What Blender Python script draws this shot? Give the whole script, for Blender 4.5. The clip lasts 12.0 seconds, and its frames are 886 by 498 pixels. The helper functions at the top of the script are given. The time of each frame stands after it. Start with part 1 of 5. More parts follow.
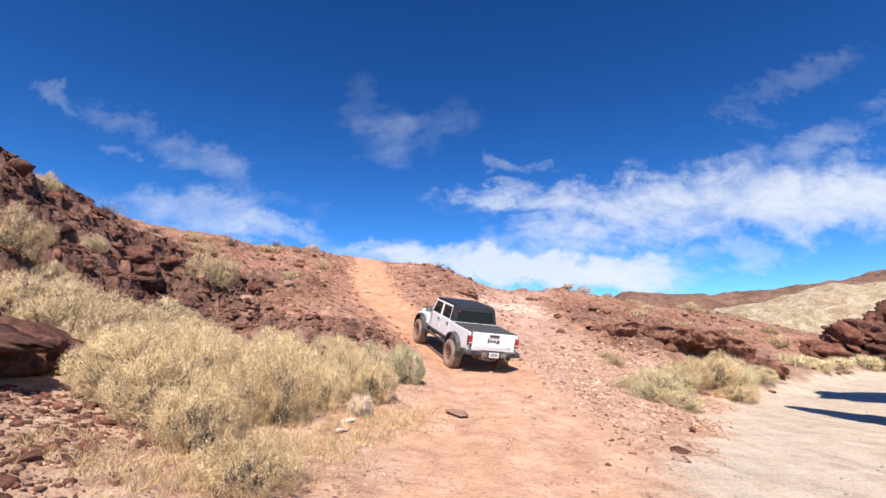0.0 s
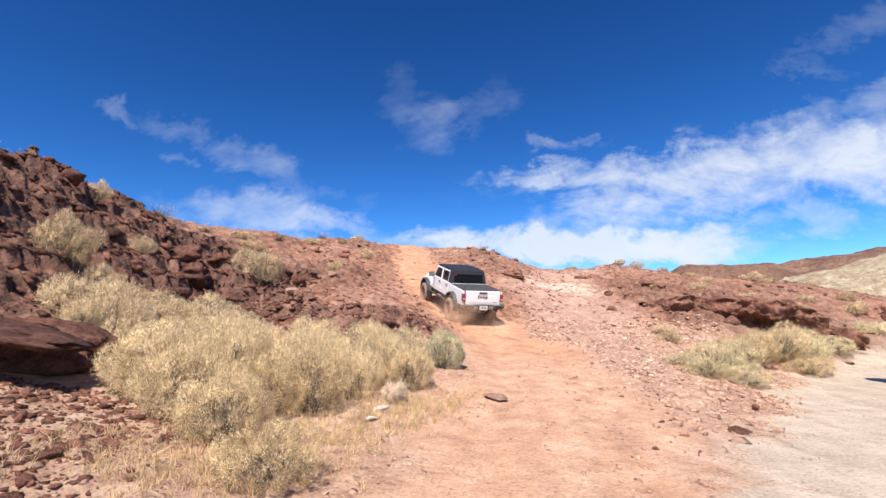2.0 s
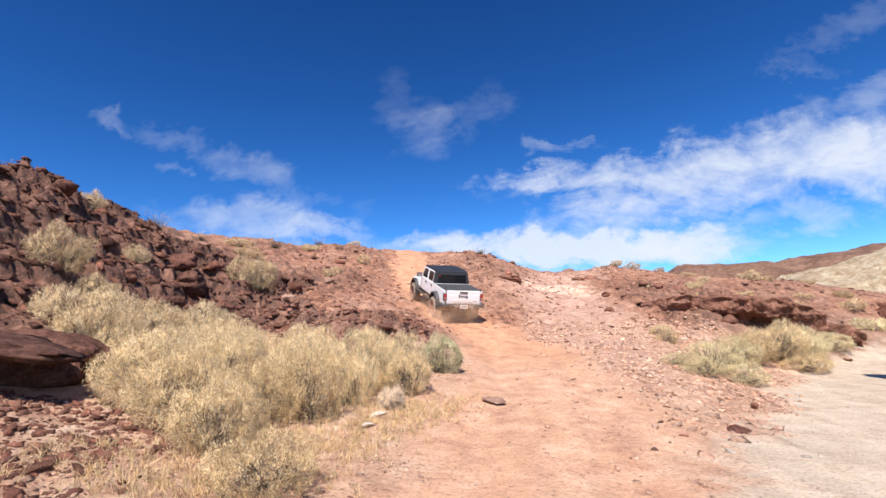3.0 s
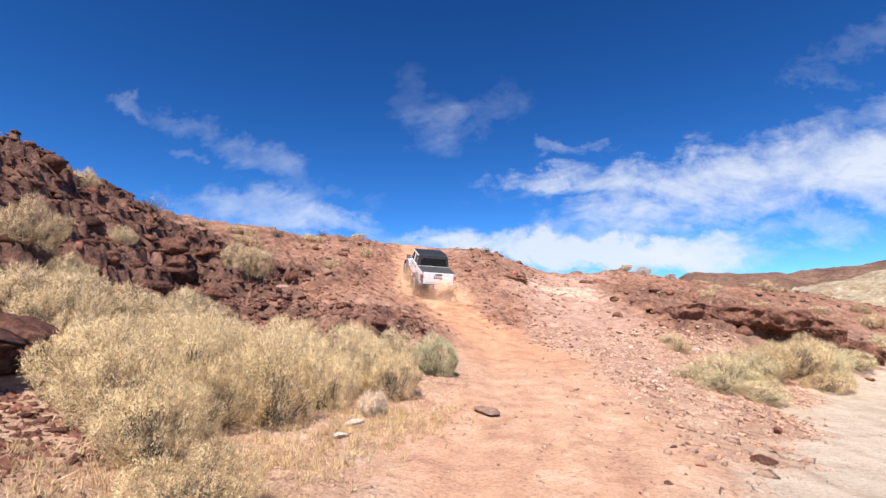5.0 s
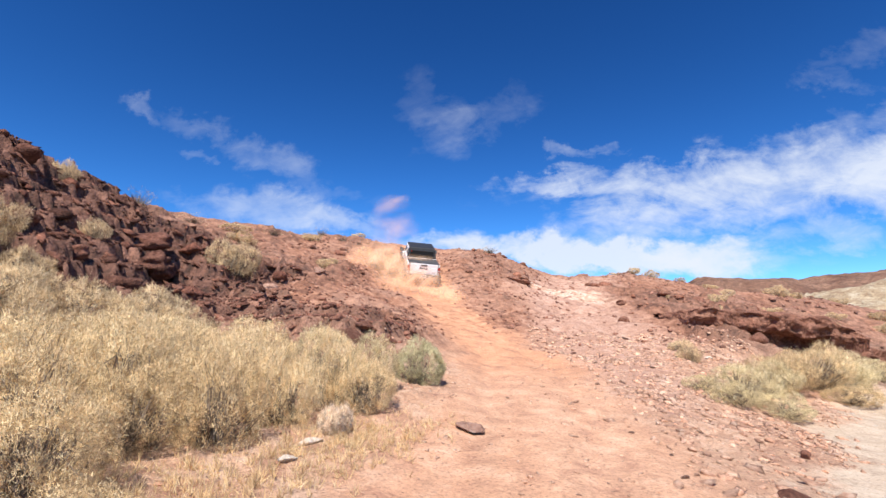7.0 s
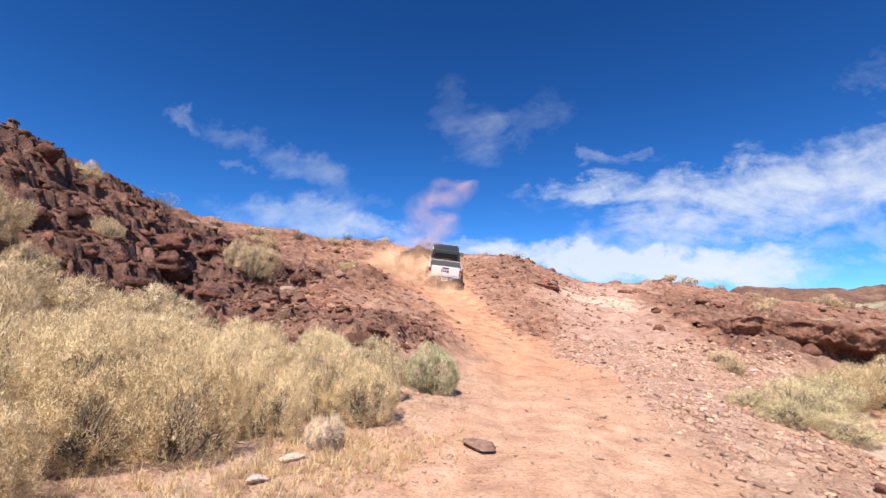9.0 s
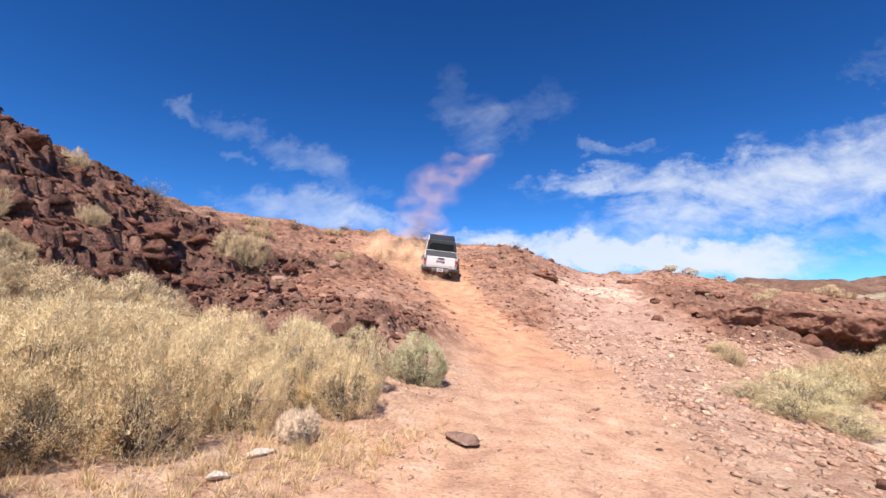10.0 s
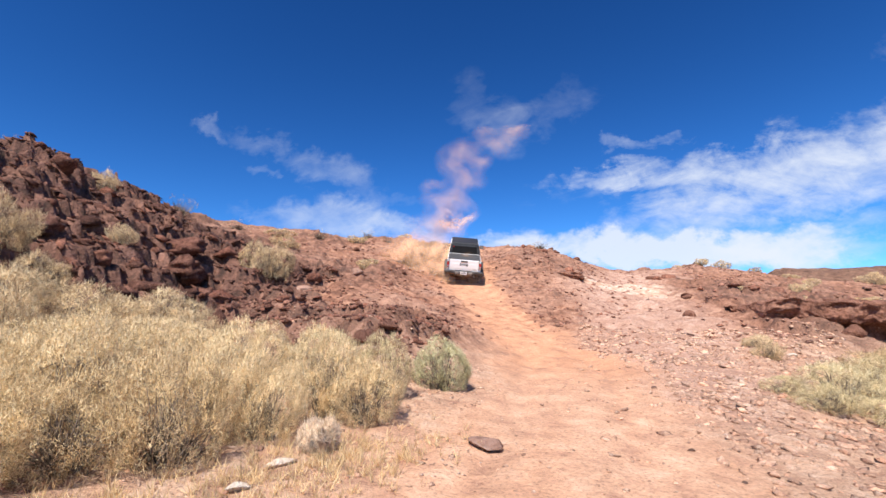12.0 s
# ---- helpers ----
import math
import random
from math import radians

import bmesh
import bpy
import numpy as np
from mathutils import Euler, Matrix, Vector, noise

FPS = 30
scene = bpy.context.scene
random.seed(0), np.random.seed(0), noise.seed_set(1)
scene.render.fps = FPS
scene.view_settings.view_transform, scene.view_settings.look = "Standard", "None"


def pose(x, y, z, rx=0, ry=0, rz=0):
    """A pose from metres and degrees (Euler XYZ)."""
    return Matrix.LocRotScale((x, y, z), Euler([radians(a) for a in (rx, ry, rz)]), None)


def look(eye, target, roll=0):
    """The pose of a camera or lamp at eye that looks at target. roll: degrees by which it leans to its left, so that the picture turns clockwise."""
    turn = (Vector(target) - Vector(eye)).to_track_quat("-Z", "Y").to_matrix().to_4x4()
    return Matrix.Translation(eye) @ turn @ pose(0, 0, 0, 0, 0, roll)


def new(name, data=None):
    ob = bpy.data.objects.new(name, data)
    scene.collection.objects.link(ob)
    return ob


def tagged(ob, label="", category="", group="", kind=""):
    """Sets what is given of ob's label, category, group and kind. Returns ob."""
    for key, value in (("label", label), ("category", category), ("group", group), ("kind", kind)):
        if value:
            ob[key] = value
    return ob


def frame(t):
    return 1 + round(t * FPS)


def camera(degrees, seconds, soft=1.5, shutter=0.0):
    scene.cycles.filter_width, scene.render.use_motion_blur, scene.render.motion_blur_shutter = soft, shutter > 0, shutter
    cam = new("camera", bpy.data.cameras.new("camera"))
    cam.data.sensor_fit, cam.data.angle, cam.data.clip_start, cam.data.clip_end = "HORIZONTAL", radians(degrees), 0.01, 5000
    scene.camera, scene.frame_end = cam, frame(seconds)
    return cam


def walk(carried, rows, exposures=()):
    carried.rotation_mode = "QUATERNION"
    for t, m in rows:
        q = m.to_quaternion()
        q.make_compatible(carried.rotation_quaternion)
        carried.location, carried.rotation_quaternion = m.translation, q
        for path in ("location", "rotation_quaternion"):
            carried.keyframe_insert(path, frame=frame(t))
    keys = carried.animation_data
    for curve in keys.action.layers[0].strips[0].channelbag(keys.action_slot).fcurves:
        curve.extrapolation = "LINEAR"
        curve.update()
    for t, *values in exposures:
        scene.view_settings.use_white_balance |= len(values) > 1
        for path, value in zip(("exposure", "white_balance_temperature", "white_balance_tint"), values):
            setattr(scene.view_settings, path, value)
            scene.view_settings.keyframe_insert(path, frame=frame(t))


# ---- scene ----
cam = camera(83.7, 12.0)
PATH = [
    (0, (0.0, 0.0, 1.5), (-0.034, 1.954, 1.926), 0.5),
    (0.5, (0.089, 0.241, 1.484), (-0.053, 2.183, 1.939), 0.5),
    (1, (0.167, 0.347, 1.457), (-0.064, 2.288, 1.882), -0.3),
    (1.5, (0.292, 0.376, 1.463), (-0.028, 2.312, 1.849), -0.4),
    (2, (0.327, 0.381, 1.48), (0.096, 2.333, 1.849), -1.8),
    (2.5, (0.339, 0.387, 1.487), (0.168, 2.34, 1.88), -2.6),
    (3, (0.361, 0.423, 1.471), (0.142, 2.374, 1.857), -2.9),
    (3.5, (0.359, 0.584, 1.465), (0.111, 2.532, 1.843), -2.9),
    (3.7, (0.352, 0.648, 1.465), (0.091, 2.594, 1.843), -3.0),
    (5.5, (0.572, 1.528, 1.571), (0.343, 3.479, 1.947), 0.8),
    (6, (0.666, 1.796, 1.577), (0.477, 3.751, 1.954), 0.8),
    (6.5, (0.716, 1.99, 1.584), (0.477, 3.942, 1.948), 0.5),
    (7, (0.739, 2.215, 1.598), (0.456, 4.156, 1.983), 0.4),
    (9, (0.919, 3.011, 1.578), (0.514, 4.926, 1.991), 1.3),
    (9.5, (1.06, 3.191, 1.578), (0.652, 5.11, 1.965), 1.6),
    (10, (1.075, 3.354, 1.567), (0.665, 5.274, 1.946), 1.3),
    (10.5, (1.128, 3.449, 1.577), (0.714, 5.371, 1.946), 0.5),
    (11, (1.196, 3.5, 1.572), (0.745, 5.412, 1.95), 0.0),
    (11.5, (1.202, 3.473, 1.554), (0.719, 5.374, 1.949), -0.6),
    (12, (1.182, 3.448, 1.567), (0.672, 5.342, 1.961), -0.6),
]
walk(cam, [(t, look(eye, target, roll)) for t, eye, target, roll in PATH])
scene.view_settings.exposure = 0.55

# ---- light: one high sun, from behind the walker, and a clear desert sky ----
SUN_FROM = Vector((-0.03, -0.58, 0.81)).normalized()
sun = new("sun", bpy.data.lights.new("sun", "SUN"))
sun.data.energy, sun.data.angle, sun.data.color = 5.0, radians(0.53), (1.0, 0.95, 0.87)
sun.matrix_world = look(SUN_FROM * 100, (0, 0, 0))


def sky_world():
    world = bpy.data.worlds.new("desert_sky")
    scene.world = world
    world.use_nodes = True
    nt = world.node_tree
    nt.nodes.clear()

    def node(kind, **values):
        n = nt.nodes.new(kind)
        for key, value in values.items():
            n.inputs[key.replace("_", " ")].default_value = value
        return n

    def math_node(op, a, b=None, clamp=False):
        n = nt.nodes.new("ShaderNodeMath")
        n.operation, n.use_clamp = op, clamp
        for slot, value in ((0, a), (1, b)):
            if value is None:
                continue
            if isinstance(value, (int, float)):
                n.inputs[slot].default_value = value
            else:
                nt.links.new(value, n.inputs[slot])
        return n.outputs[0]

    sky = nt.nodes.new("ShaderNodeTexSky")
    sky.sky_type, sky.sun_disc = "NISHITA", False
    sky.sun_elevation = math.asin(SUN_FROM.z)
    sky.sun_rotation = math.atan2(SUN_FROM.x, SUN_FROM.y)
    sky.altitude, sky.air_density, sky.dust_density, sky.ozone_density = 900, 1.0, 0.1, 4.0
    rich = nt.nodes.new("ShaderNodeHueSaturation")
    rich.inputs["Saturation"].default_value = SKY_SAT
    rich.inputs["Hue"].default_value = SKY_HUE
    dim = nt.nodes.new("ShaderNodeVectorMath")
    dim.operation = "SCALE"
    dim.inputs["Scale"].default_value = 0.12
    nt.links.new(sky.outputs[0], dim.inputs[0])
    nt.links.new(dim.outputs[0], rich.inputs["Color"])
    deep = nt.nodes.new("ShaderNodeGamma")
    deep.inputs["Gamma"].default_value = SKY_GAMMA
    nt.links.new(rich.outputs[0], deep.inputs["Color"])
    lift = nt.nodes.new("ShaderNodeVectorMath")
    lift.operation = "SCALE"
    lift.inputs["Scale"].default_value = SKY_LIFT
    nt.links.new(deep.outputs[0], lift.inputs[0])

    # high thin cloud, laid out on the plane that stands ahead of the walker
    coords = nt.nodes.new("ShaderNodeTexCoord")
    split = nt.nodes.new("ShaderNodeSeparateXYZ")
    nt.links.new(coords.outputs["Generated"], split.inputs[0])
    depth = math_node("MAXIMUM", math_node("ABSOLUTE", split.outputs[1]), 0.08)
    across = math_node("DIVIDE", split.outputs[0], depth)
    above = math_node("DIVIDE", split.outputs[2], depth)
    flat = nt.nodes.new("ShaderNodeCombineXYZ")
    nt.links.new(across, flat.inputs[0])
    nt.links.new(above, flat.inputs[1])

    def wisps(scale, stretch, turn, detail, warp, seed):
        m = nt.nodes.new("ShaderNodeMapping")
        m.inputs["Rotation"].default_value = (0, 0, radians(turn))
        m.inputs["Scale"].default_value = (1, stretch, 1)
        m.inputs["Location"].default_value = (seed, seed * 0.7, 0)
        nt.links.new(flat.outputs[0], m.inputs[0])
        n = node("ShaderNodeTexNoise", Scale=scale, Detail=detail, Roughness=0.62, Distortion=warp)
        nt.links.new(m.outputs[0], n.inputs["Vector"])
        return n.outputs["Fac"]

    streaks = wisps(4.0, 2.4, 14, 10, 0.7, 3.1)
    fine = wisps(15.0, 1.6, -24, 9, 0.5, 7.7)
    patchy = wisps(1.9, 1.8, 8, 5, 0.3, 1.3)
    grain = math_node("ADD", math_node("ADD", math_node("MULTIPLY", streaks, 0.42), math_node("MULTIPLY", fine, 0.30)), math_node("MULTIPLY", patchy, 0.28))
    ragged = math_node("SUBTRACT", grain, 0.5)
    clear = None
    drift_a = math_node("ADD", math_node("MULTIPLY", math_node("SUBTRACT", wisps(5.5, 1.4, 0, 8, 0.3, 11.0), 0.5), 0.30), math_node("MULTIPLY", math_node("SUBTRACT", wisps(22, 1.0, 30, 5, 0.0, 19.0), 0.5), 0.07))
    drift_b = math_node("ADD", math_node("MULTIPLY", math_node("SUBTRACT", wisps(6.5, 1.6, 10, 8, 0.3, 23.0), 0.5), 0.16), math_node("MULTIPLY", math_node("SUBTRACT", wisps(25, 1.0, 50, 5, 0.0, 29.0), 0.5), 0.05))
    torn_a, torn_b = math_node("ADD", across, drift_a), math_node("ADD", above, drift_b)

    def cloud(a, b, half_a, half_b, turn, thick, cover, tear=4.2):
        """A cloud round (a, b): thick is its greatest whiteness, cover how closed it is, tear how ragged."""
        nonlocal clear
        c, s = math.cos(radians(turn)), math.sin(radians(turn))
        da, db = math_node("SUBTRACT", torn_a, a), math_node("SUBTRACT", torn_b, b)
        u = math_node("DIVIDE", math_node("ADD", math_node("MULTIPLY", da, c), math_node("MULTIPLY", db, s)), half_a)
        v = math_node("DIVIDE", math_node("SUBTRACT", math_node("MULTIPLY", db, c), math_node("MULTIPLY", da, s)), half_b)
        inside = math_node("SUBTRACT", 1.0, math_node("ADD", math_node("MULTIPLY", u, u), math_node("MULTIPLY", v, v)))
        body = math_node("ADD", math_node("MULTIPLY", inside, 0.75), math_node("ADD", math_node("MULTIPLY", ragged, tear), cover - 0.35))
        edge = math_node("MULTIPLY", math_node("ADD", inside, 0.35), 0.9, clamp=True)
        got = math_node("MULTIPLY", math_node("MULTIPLY", body, edge, clamp=True), thick)
        left = math_node("SUBTRACT", 1.0, got)
        clear = left if clear is None else math_node("MULTIPLY", clear, left)

    # the great bank with its bright head, and the low band along the horizon
    cloud(0.64, 0.325, 0.66, 0.104, 4, 0.78, 0.34, 4.6)
    cloud(0.88, 0.315, 0.34, 0.085, 4, 0.70, 0.42)
    cloud(0.05, 0.335, 0.13, 0.036, 3, 0.62, 0.35, 5.0)
    cloud(0.13, 0.350, 0.09, 0.034, 8, 0.60, 0.40, 5.0)
    cloud(0.15, 0.400, 0.12, 0.026, -6, 0.42, 0.20, 5.0)
    cloud(0.32, 0.315, 0.28, 0.075, 5, 0.60, 0.32, 4.6)
    cloud(0.12, 0.183, 0.42, 0.040, -4, 0.86, 0.62)
    cloud(0.36, 0.180, 0.14, 0.034, 2, 0.80, 0.50)
    cloud(0.30, 0.250, 0.30, 0.055, 4, 0.40, 0.25, 5.0)
    cloud(0.58, 0.215, 0.16, 0.045, -2, 0.55, 0.15, 5.0)
    # thin wisps higher up
    cloud(-0.13, 0.480, 0.11, 0.090, 20, 0.20, 0.22, 3.0)
    cloud(-0.20, 0.540, 0.07, 0.075, -20, 0.10, 0.20, 3.0)
    cloud(-0.05, 0.490, 0.15, 0.065, 18, 0.15, 0.18, 3.0)
    cloud(-0.89, 0.560, 0.090, 0.036, -20, 0.24, 0.20, 3.4)
    cloud(-0.73, 0.508, 0.100, 0.040, -18, 0.17, 0.20, 3.4)
    cloud(-0.56, 0.420, 0.20, 0.060, -20, 0.29, 0.22, 3.4)
    cloud(-0.755, 0.441, 0.045, 0.024, 0, 0.20, 0.15)
    cloud(-0.38, 0.320, 0.15, 0.034, -6, 0.16, 0.12)
    cloud(-0.52, 0.285, 0.28, 0.055, -9, 0.42, 0.35)
    cloud(-0.38, 0.258, 0.18, 0.036, -8, 0.34, 0.30)
    cloud(0.73, 0.590, 0.24, 0.050, 26, 0.15, 0.08)
    cloud(0.64, 0.522, 0.12, 0.030, 0, 0.16, 0.15)
    cloud(0.82, 0.475, 0.30, 0.042, 10, 0.30, 0.15, 5.0)
    cloud(1.00, 0.550, 0.32, 0.030, 12, 0.20, 0.12)
    cloud(-1.9, 0.30, 0.60, 0.10, -5, 0.5, 0.2)
    cloud(1.9, 0.45, 0.70, 0.14, 5, 0.7, 0.3)
    total = math_node("SUBTRACT", 1.0, clear)

    white = nt.nodes.new("ShaderNodeMix")
    white.data_type = "RGBA"
    nt.links.new(total, white.inputs["Factor"])
    nt.links.new(lift.outputs[0], white.inputs["A"])
    white.inputs["B"].default_value = CLOUD
    back = nt.nodes.new("ShaderNodeBackground")
    back.inputs["Strength"].default_value = SKY_STRENGTH
    nt.links.new(white.outputs["Result"], back.inputs["Color"])
    out = nt.nodes.new("ShaderNodeOutputWorld")
    nt.links.new(back.outputs[0], out.inputs[0])


SKY_SAT, SKY_HUE, SKY_GAMMA, SKY_LIFT, SKY_STRENGTH, CLOUD = 1.20, 0.496, 1.59, 13.0, 0.1, (5.75, 6.15, 6.9, 1)
sky_world()
# ---- materials ----
def material(name, rough=0.9, metal=0.0):
    m = bpy.data.materials.new(name)
    m.use_nodes = True
    b = m.node_tree.nodes["Principled BSDF"]
    b.inputs["Roughness"].default_value, b.inputs["Metallic"].default_value = rough, metal
    b.inputs["Specular IOR Level"].default_value = 0.25
    return m, m.node_tree, b


def tex_noise(nt, scale, detail=5, rough=0.6, coords="Object", warp=0.0):
    c = nt.nodes.new("ShaderNodeTexCoord")
    n = nt.nodes.new("ShaderNodeTexNoise")
    n.inputs["Scale"].default_value, n.inputs["Detail"].default_value = scale, detail
    n.inputs["Roughness"].default_value, n.inputs["Distortion"].default_value = rough, warp
    nt.links.new(c.outputs[coords], n.inputs["Vector"])
    return n.outputs["Fac"]


def tex_streaks(nt, scale, across, along_y, detail=5, warp=0.3):
    """Noise drawn out along the way that wheels go."""
    c = nt.nodes.new("ShaderNodeTexCoord")
    m = nt.nodes.new("ShaderNodeMapping")
    m.inputs["Scale"].default_value = (across, along_y, across)
    m.inputs["Rotation"].default_value = (0, 0, radians(8))
    n = nt.nodes.new("ShaderNodeTexNoise")
    n.inputs["Scale"].default_value, n.inputs["Detail"].default_value, n.inputs["Distortion"].default_value = scale, detail, warp
    nt.links.new(c.outputs["Object"], m.inputs[0])
    nt.links.new(m.outputs[0], n.inputs["Vector"])
    return n.outputs["Fac"]


def ramp(nt, fac, *stops):
    r = nt.nodes.new("ShaderNodeValToRGB")
    el = r.color_ramp.elements
    while len(el) < len(stops):
        el.new(0.5)
    for e, (pos, col) in zip(el, stops):
        e.position, e.color = pos, (*col, 1)
    nt.links.new(fac, r.inputs[0])
    return r.outputs[0]


def mix(nt, fac, a, b, blend="MIX"):
    n = nt.nodes.new("ShaderNodeMix")
    n.data_type, n.blend_type = "RGBA", blend
    for slot, value in (("Factor", fac), ("A", a), ("B", b)):
        if isinstance(value, (int, float)):
            n.inputs[slot].default_value = value
        elif isinstance(value, tuple):
            n.inputs[slot].default_value = (*value, 1)
        else:
            nt.links.new(value, n.inputs[slot])
    return n.outputs["Result"]


def calc(nt, op, a, b, clamp=False):
    n = nt.nodes.new("ShaderNodeMath")
    n.operation, n.use_clamp = op, clamp
    for slot, value in ((0, a), (1, b)):
        if isinstance(value, (int, float)):
            n.inputs[slot].default_value = value
        else:
            nt.links.new(value, n.inputs[slot])
    return n.outputs[0]


def bump(nt, shader, height, strength, distance):
    n = nt.nodes.new("ShaderNodeBump")
    n.inputs["Strength"].default_value, n.inputs["Distance"].default_value = strength, distance
    nt.links.new(height, n.inputs["Height"])
    nt.links.new(n.outputs[0], shader.inputs["Normal"])


def zone(nt, name):
    n = nt.nodes.new("ShaderNodeAttribute")
    n.attribute_name = name
    return n.outputs["Fac"]


def stones(nt, scale):
    """Pebble-like cells: the distance to their edges."""
    c = nt.nodes.new("ShaderNodeTexCoord")
    v = nt.nodes.new("ShaderNodeTexVoronoi")
    v.feature = "DISTANCE_TO_EDGE"
    v.inputs["Scale"].default_value = scale
    nt.links.new(c.outputs["Object"], v.inputs["Vector"])
    return calc(nt, "MINIMUM", v.outputs["Distance"], 0.35)


def ground_material():
    m, nt, b = material("desert_ground", 0.95)
    big, mid, small = tex_noise(nt, 0.35, 6), tex_noise(nt, 2.2, 9, 0.72, warp=0.4), tex_noise(nt, 26, 6, 0.75)
    soil = ramp(nt, mid, (0.36, (0.105, 0.038, 0.022)), (0.5, (0.33, 0.142, 0.080)), (0.64, (0.54, 0.285, 0.178)))
    soil = mix(nt, ramp(nt, big, (0.4, (0, 0, 0)), (0.65, (1, 1, 1))), soil, mix(nt, 0.55, soil, (0.46, 0.27, 0.19)))
    shelf = ramp(nt, mid, (0.34, (0.36, 0.182, 0.118)), (0.5, (0.57, 0.345, 0.225)), (0.66, (0.71, 0.49, 0.355)))
    soil = mix(nt, zone(nt, "low"), soil, shelf)
    rock = ramp(nt, mid, (0.36, (0.038, 0.016, 0.011)), (0.5, (0.145, 0.062, 0.042)), (0.64, (0.31, 0.15, 0.103)))
    clay = ramp(nt, mid, (0.28, (0.42, 0.185, 0.10)), (0.5, (0.58, 0.275, 0.145)), (0.75, (0.69, 0.38, 0.23)))
    dusty = ramp(nt, mid, (0.30, (0.40, 0.205, 0.128)), (0.5, (0.56, 0.32, 0.20)), (0.72, (0.68, 0.44, 0.305)))
    streak = ramp(nt, tex_streaks(nt, 1.0, 1.5, 0.22), (0.42, (0, 0, 0)), (0.62, (1, 1, 1)))
    path = mix(nt, calc(nt, "MAXIMUM", calc(nt, "MULTIPLY", zone(nt, "clay"), 0.85), calc(nt, "MULTIPLY", streak, 0.28)), dusty, clay)
    trail = ramp(nt, mid, (0.32, (0.32, 0.17, 0.12)), (0.5, (0.50, 0.29, 0.205)), (0.7, (0.66, 0.45, 0.35)))
    sand = ramp(nt, mid, (0.30, (0.40, 0.295, 0.21)), (0.5, (0.535, 0.42, 0.315)), (0.75, (0.635, 0.53, 0.42)))
    colour = mix(nt, zone(nt, "rock"), soil, rock)
    colour = mix(nt, zone(nt, "trail"), colour, trail)
    pale = ramp(nt, mid, (0.36, (0.42, 0.22, 0.14)), (0.5, (0.66, 0.42, 0.30)), (0.62, (0.80, 0.62, 0.50)))
    colour = mix(nt, zone(nt, "chalk"), colour, pale)
    patchy = calc(nt, "MULTIPLY", zone(nt, "track"), ramp(nt, mid, (0.34, (0.45, 0.45, 0.45)), (0.5, (1, 1, 1))))
    colour = mix(nt, patchy, colour, path)
    colour = mix(nt, zone(nt, "road"), colour, sand)
    speck = ramp(nt, small, (0.36, (0.42, 0.38, 0.36)), (0.47, (0.93, 0.93, 0.93)), (0.58, (1.0, 1.0, 1.0)), (0.70, (1.4, 1.4, 1.38)))
    colour = mix(nt, 0.85, colour, speck, "MULTIPLY")
    worn = ramp(nt, tex_streaks(nt, 1.1, 1.6, 0.30, 3, 0.8), (0.35, (0.90, 0.89, 0.88)), (0.6, (1.05, 1.05, 1.05)))
    colour = mix(nt, calc(nt, "MAXIMUM", zone(nt, "track"), zone(nt, "road")), colour, mix(nt, 1.0, colour, worn, "MULTIPLY"))
    colour = mix(nt, 0.06, colour, (0.50, 0.40, 0.33))
    nt.links.new(colour, b.inputs["Base Color"])
    relief = calc(nt, "ADD", calc(nt, "MULTIPLY", mid, 0.9), calc(nt, "ADD", calc(nt, "MULTIPLY", small, 0.35), calc(nt, "MULTIPLY", stones(nt, 9), 0.5)))
    even = calc(nt, "SUBTRACT", 1.0, calc(nt, "MULTIPLY", calc(nt, "MAXIMUM", zone(nt, "track"), zone(nt, "road")), 0.6))
    bump(nt, b, calc(nt, "MULTIPLY", relief, even), 1.0, 0.085)
    return m


GROUND = ground_material()


def island_random(nt):
    return nt.nodes.new("ShaderNodeNewGeometry").outputs["Random Per Island"]


def object_random(nt):
    return nt.nodes.new("ShaderNodeObjectInfo").outputs["Random"]


def rock_material(name, dark, middle, light, pick, grain=1.0):
    m, nt, b = material(name, 0.92)
    coarse, fine = tex_noise(nt, 2.4 * grain, 9, 0.72, warp=0.8), tex_noise(nt, 17 * grain, 7, 0.75)
    base = ramp(nt, coarse, (0.30, dark), (0.48, middle), (0.68, light))
    vary = ramp(nt, pick(nt), (0.0, (0.62, 0.60, 0.60)), (0.5, (1.0, 1.0, 1.0)), (0.85, (1.2, 1.1, 1.05)), (1.0, (1.5, 1.35, 1.25)))
    base = mix(nt, 1.0, base, vary, "MULTIPLY")
    base = mix(nt, ramp(nt, fine, (0.36, (0.75, 0.75, 0.75)), (0.52, (0, 0, 0))), base, dark)
    nt.links.new(base, b.inputs["Base Color"])
    cracks = stones(nt, 5 * grain)
    height = calc(nt, "ADD", calc(nt, "ADD", coarse, calc(nt, "MULTIPLY", fine, 0.4)), calc(nt, "MULTIPLY", cracks, 0.8))
    bump(nt, b, height, 1.0, 0.10 / grain)
    return m


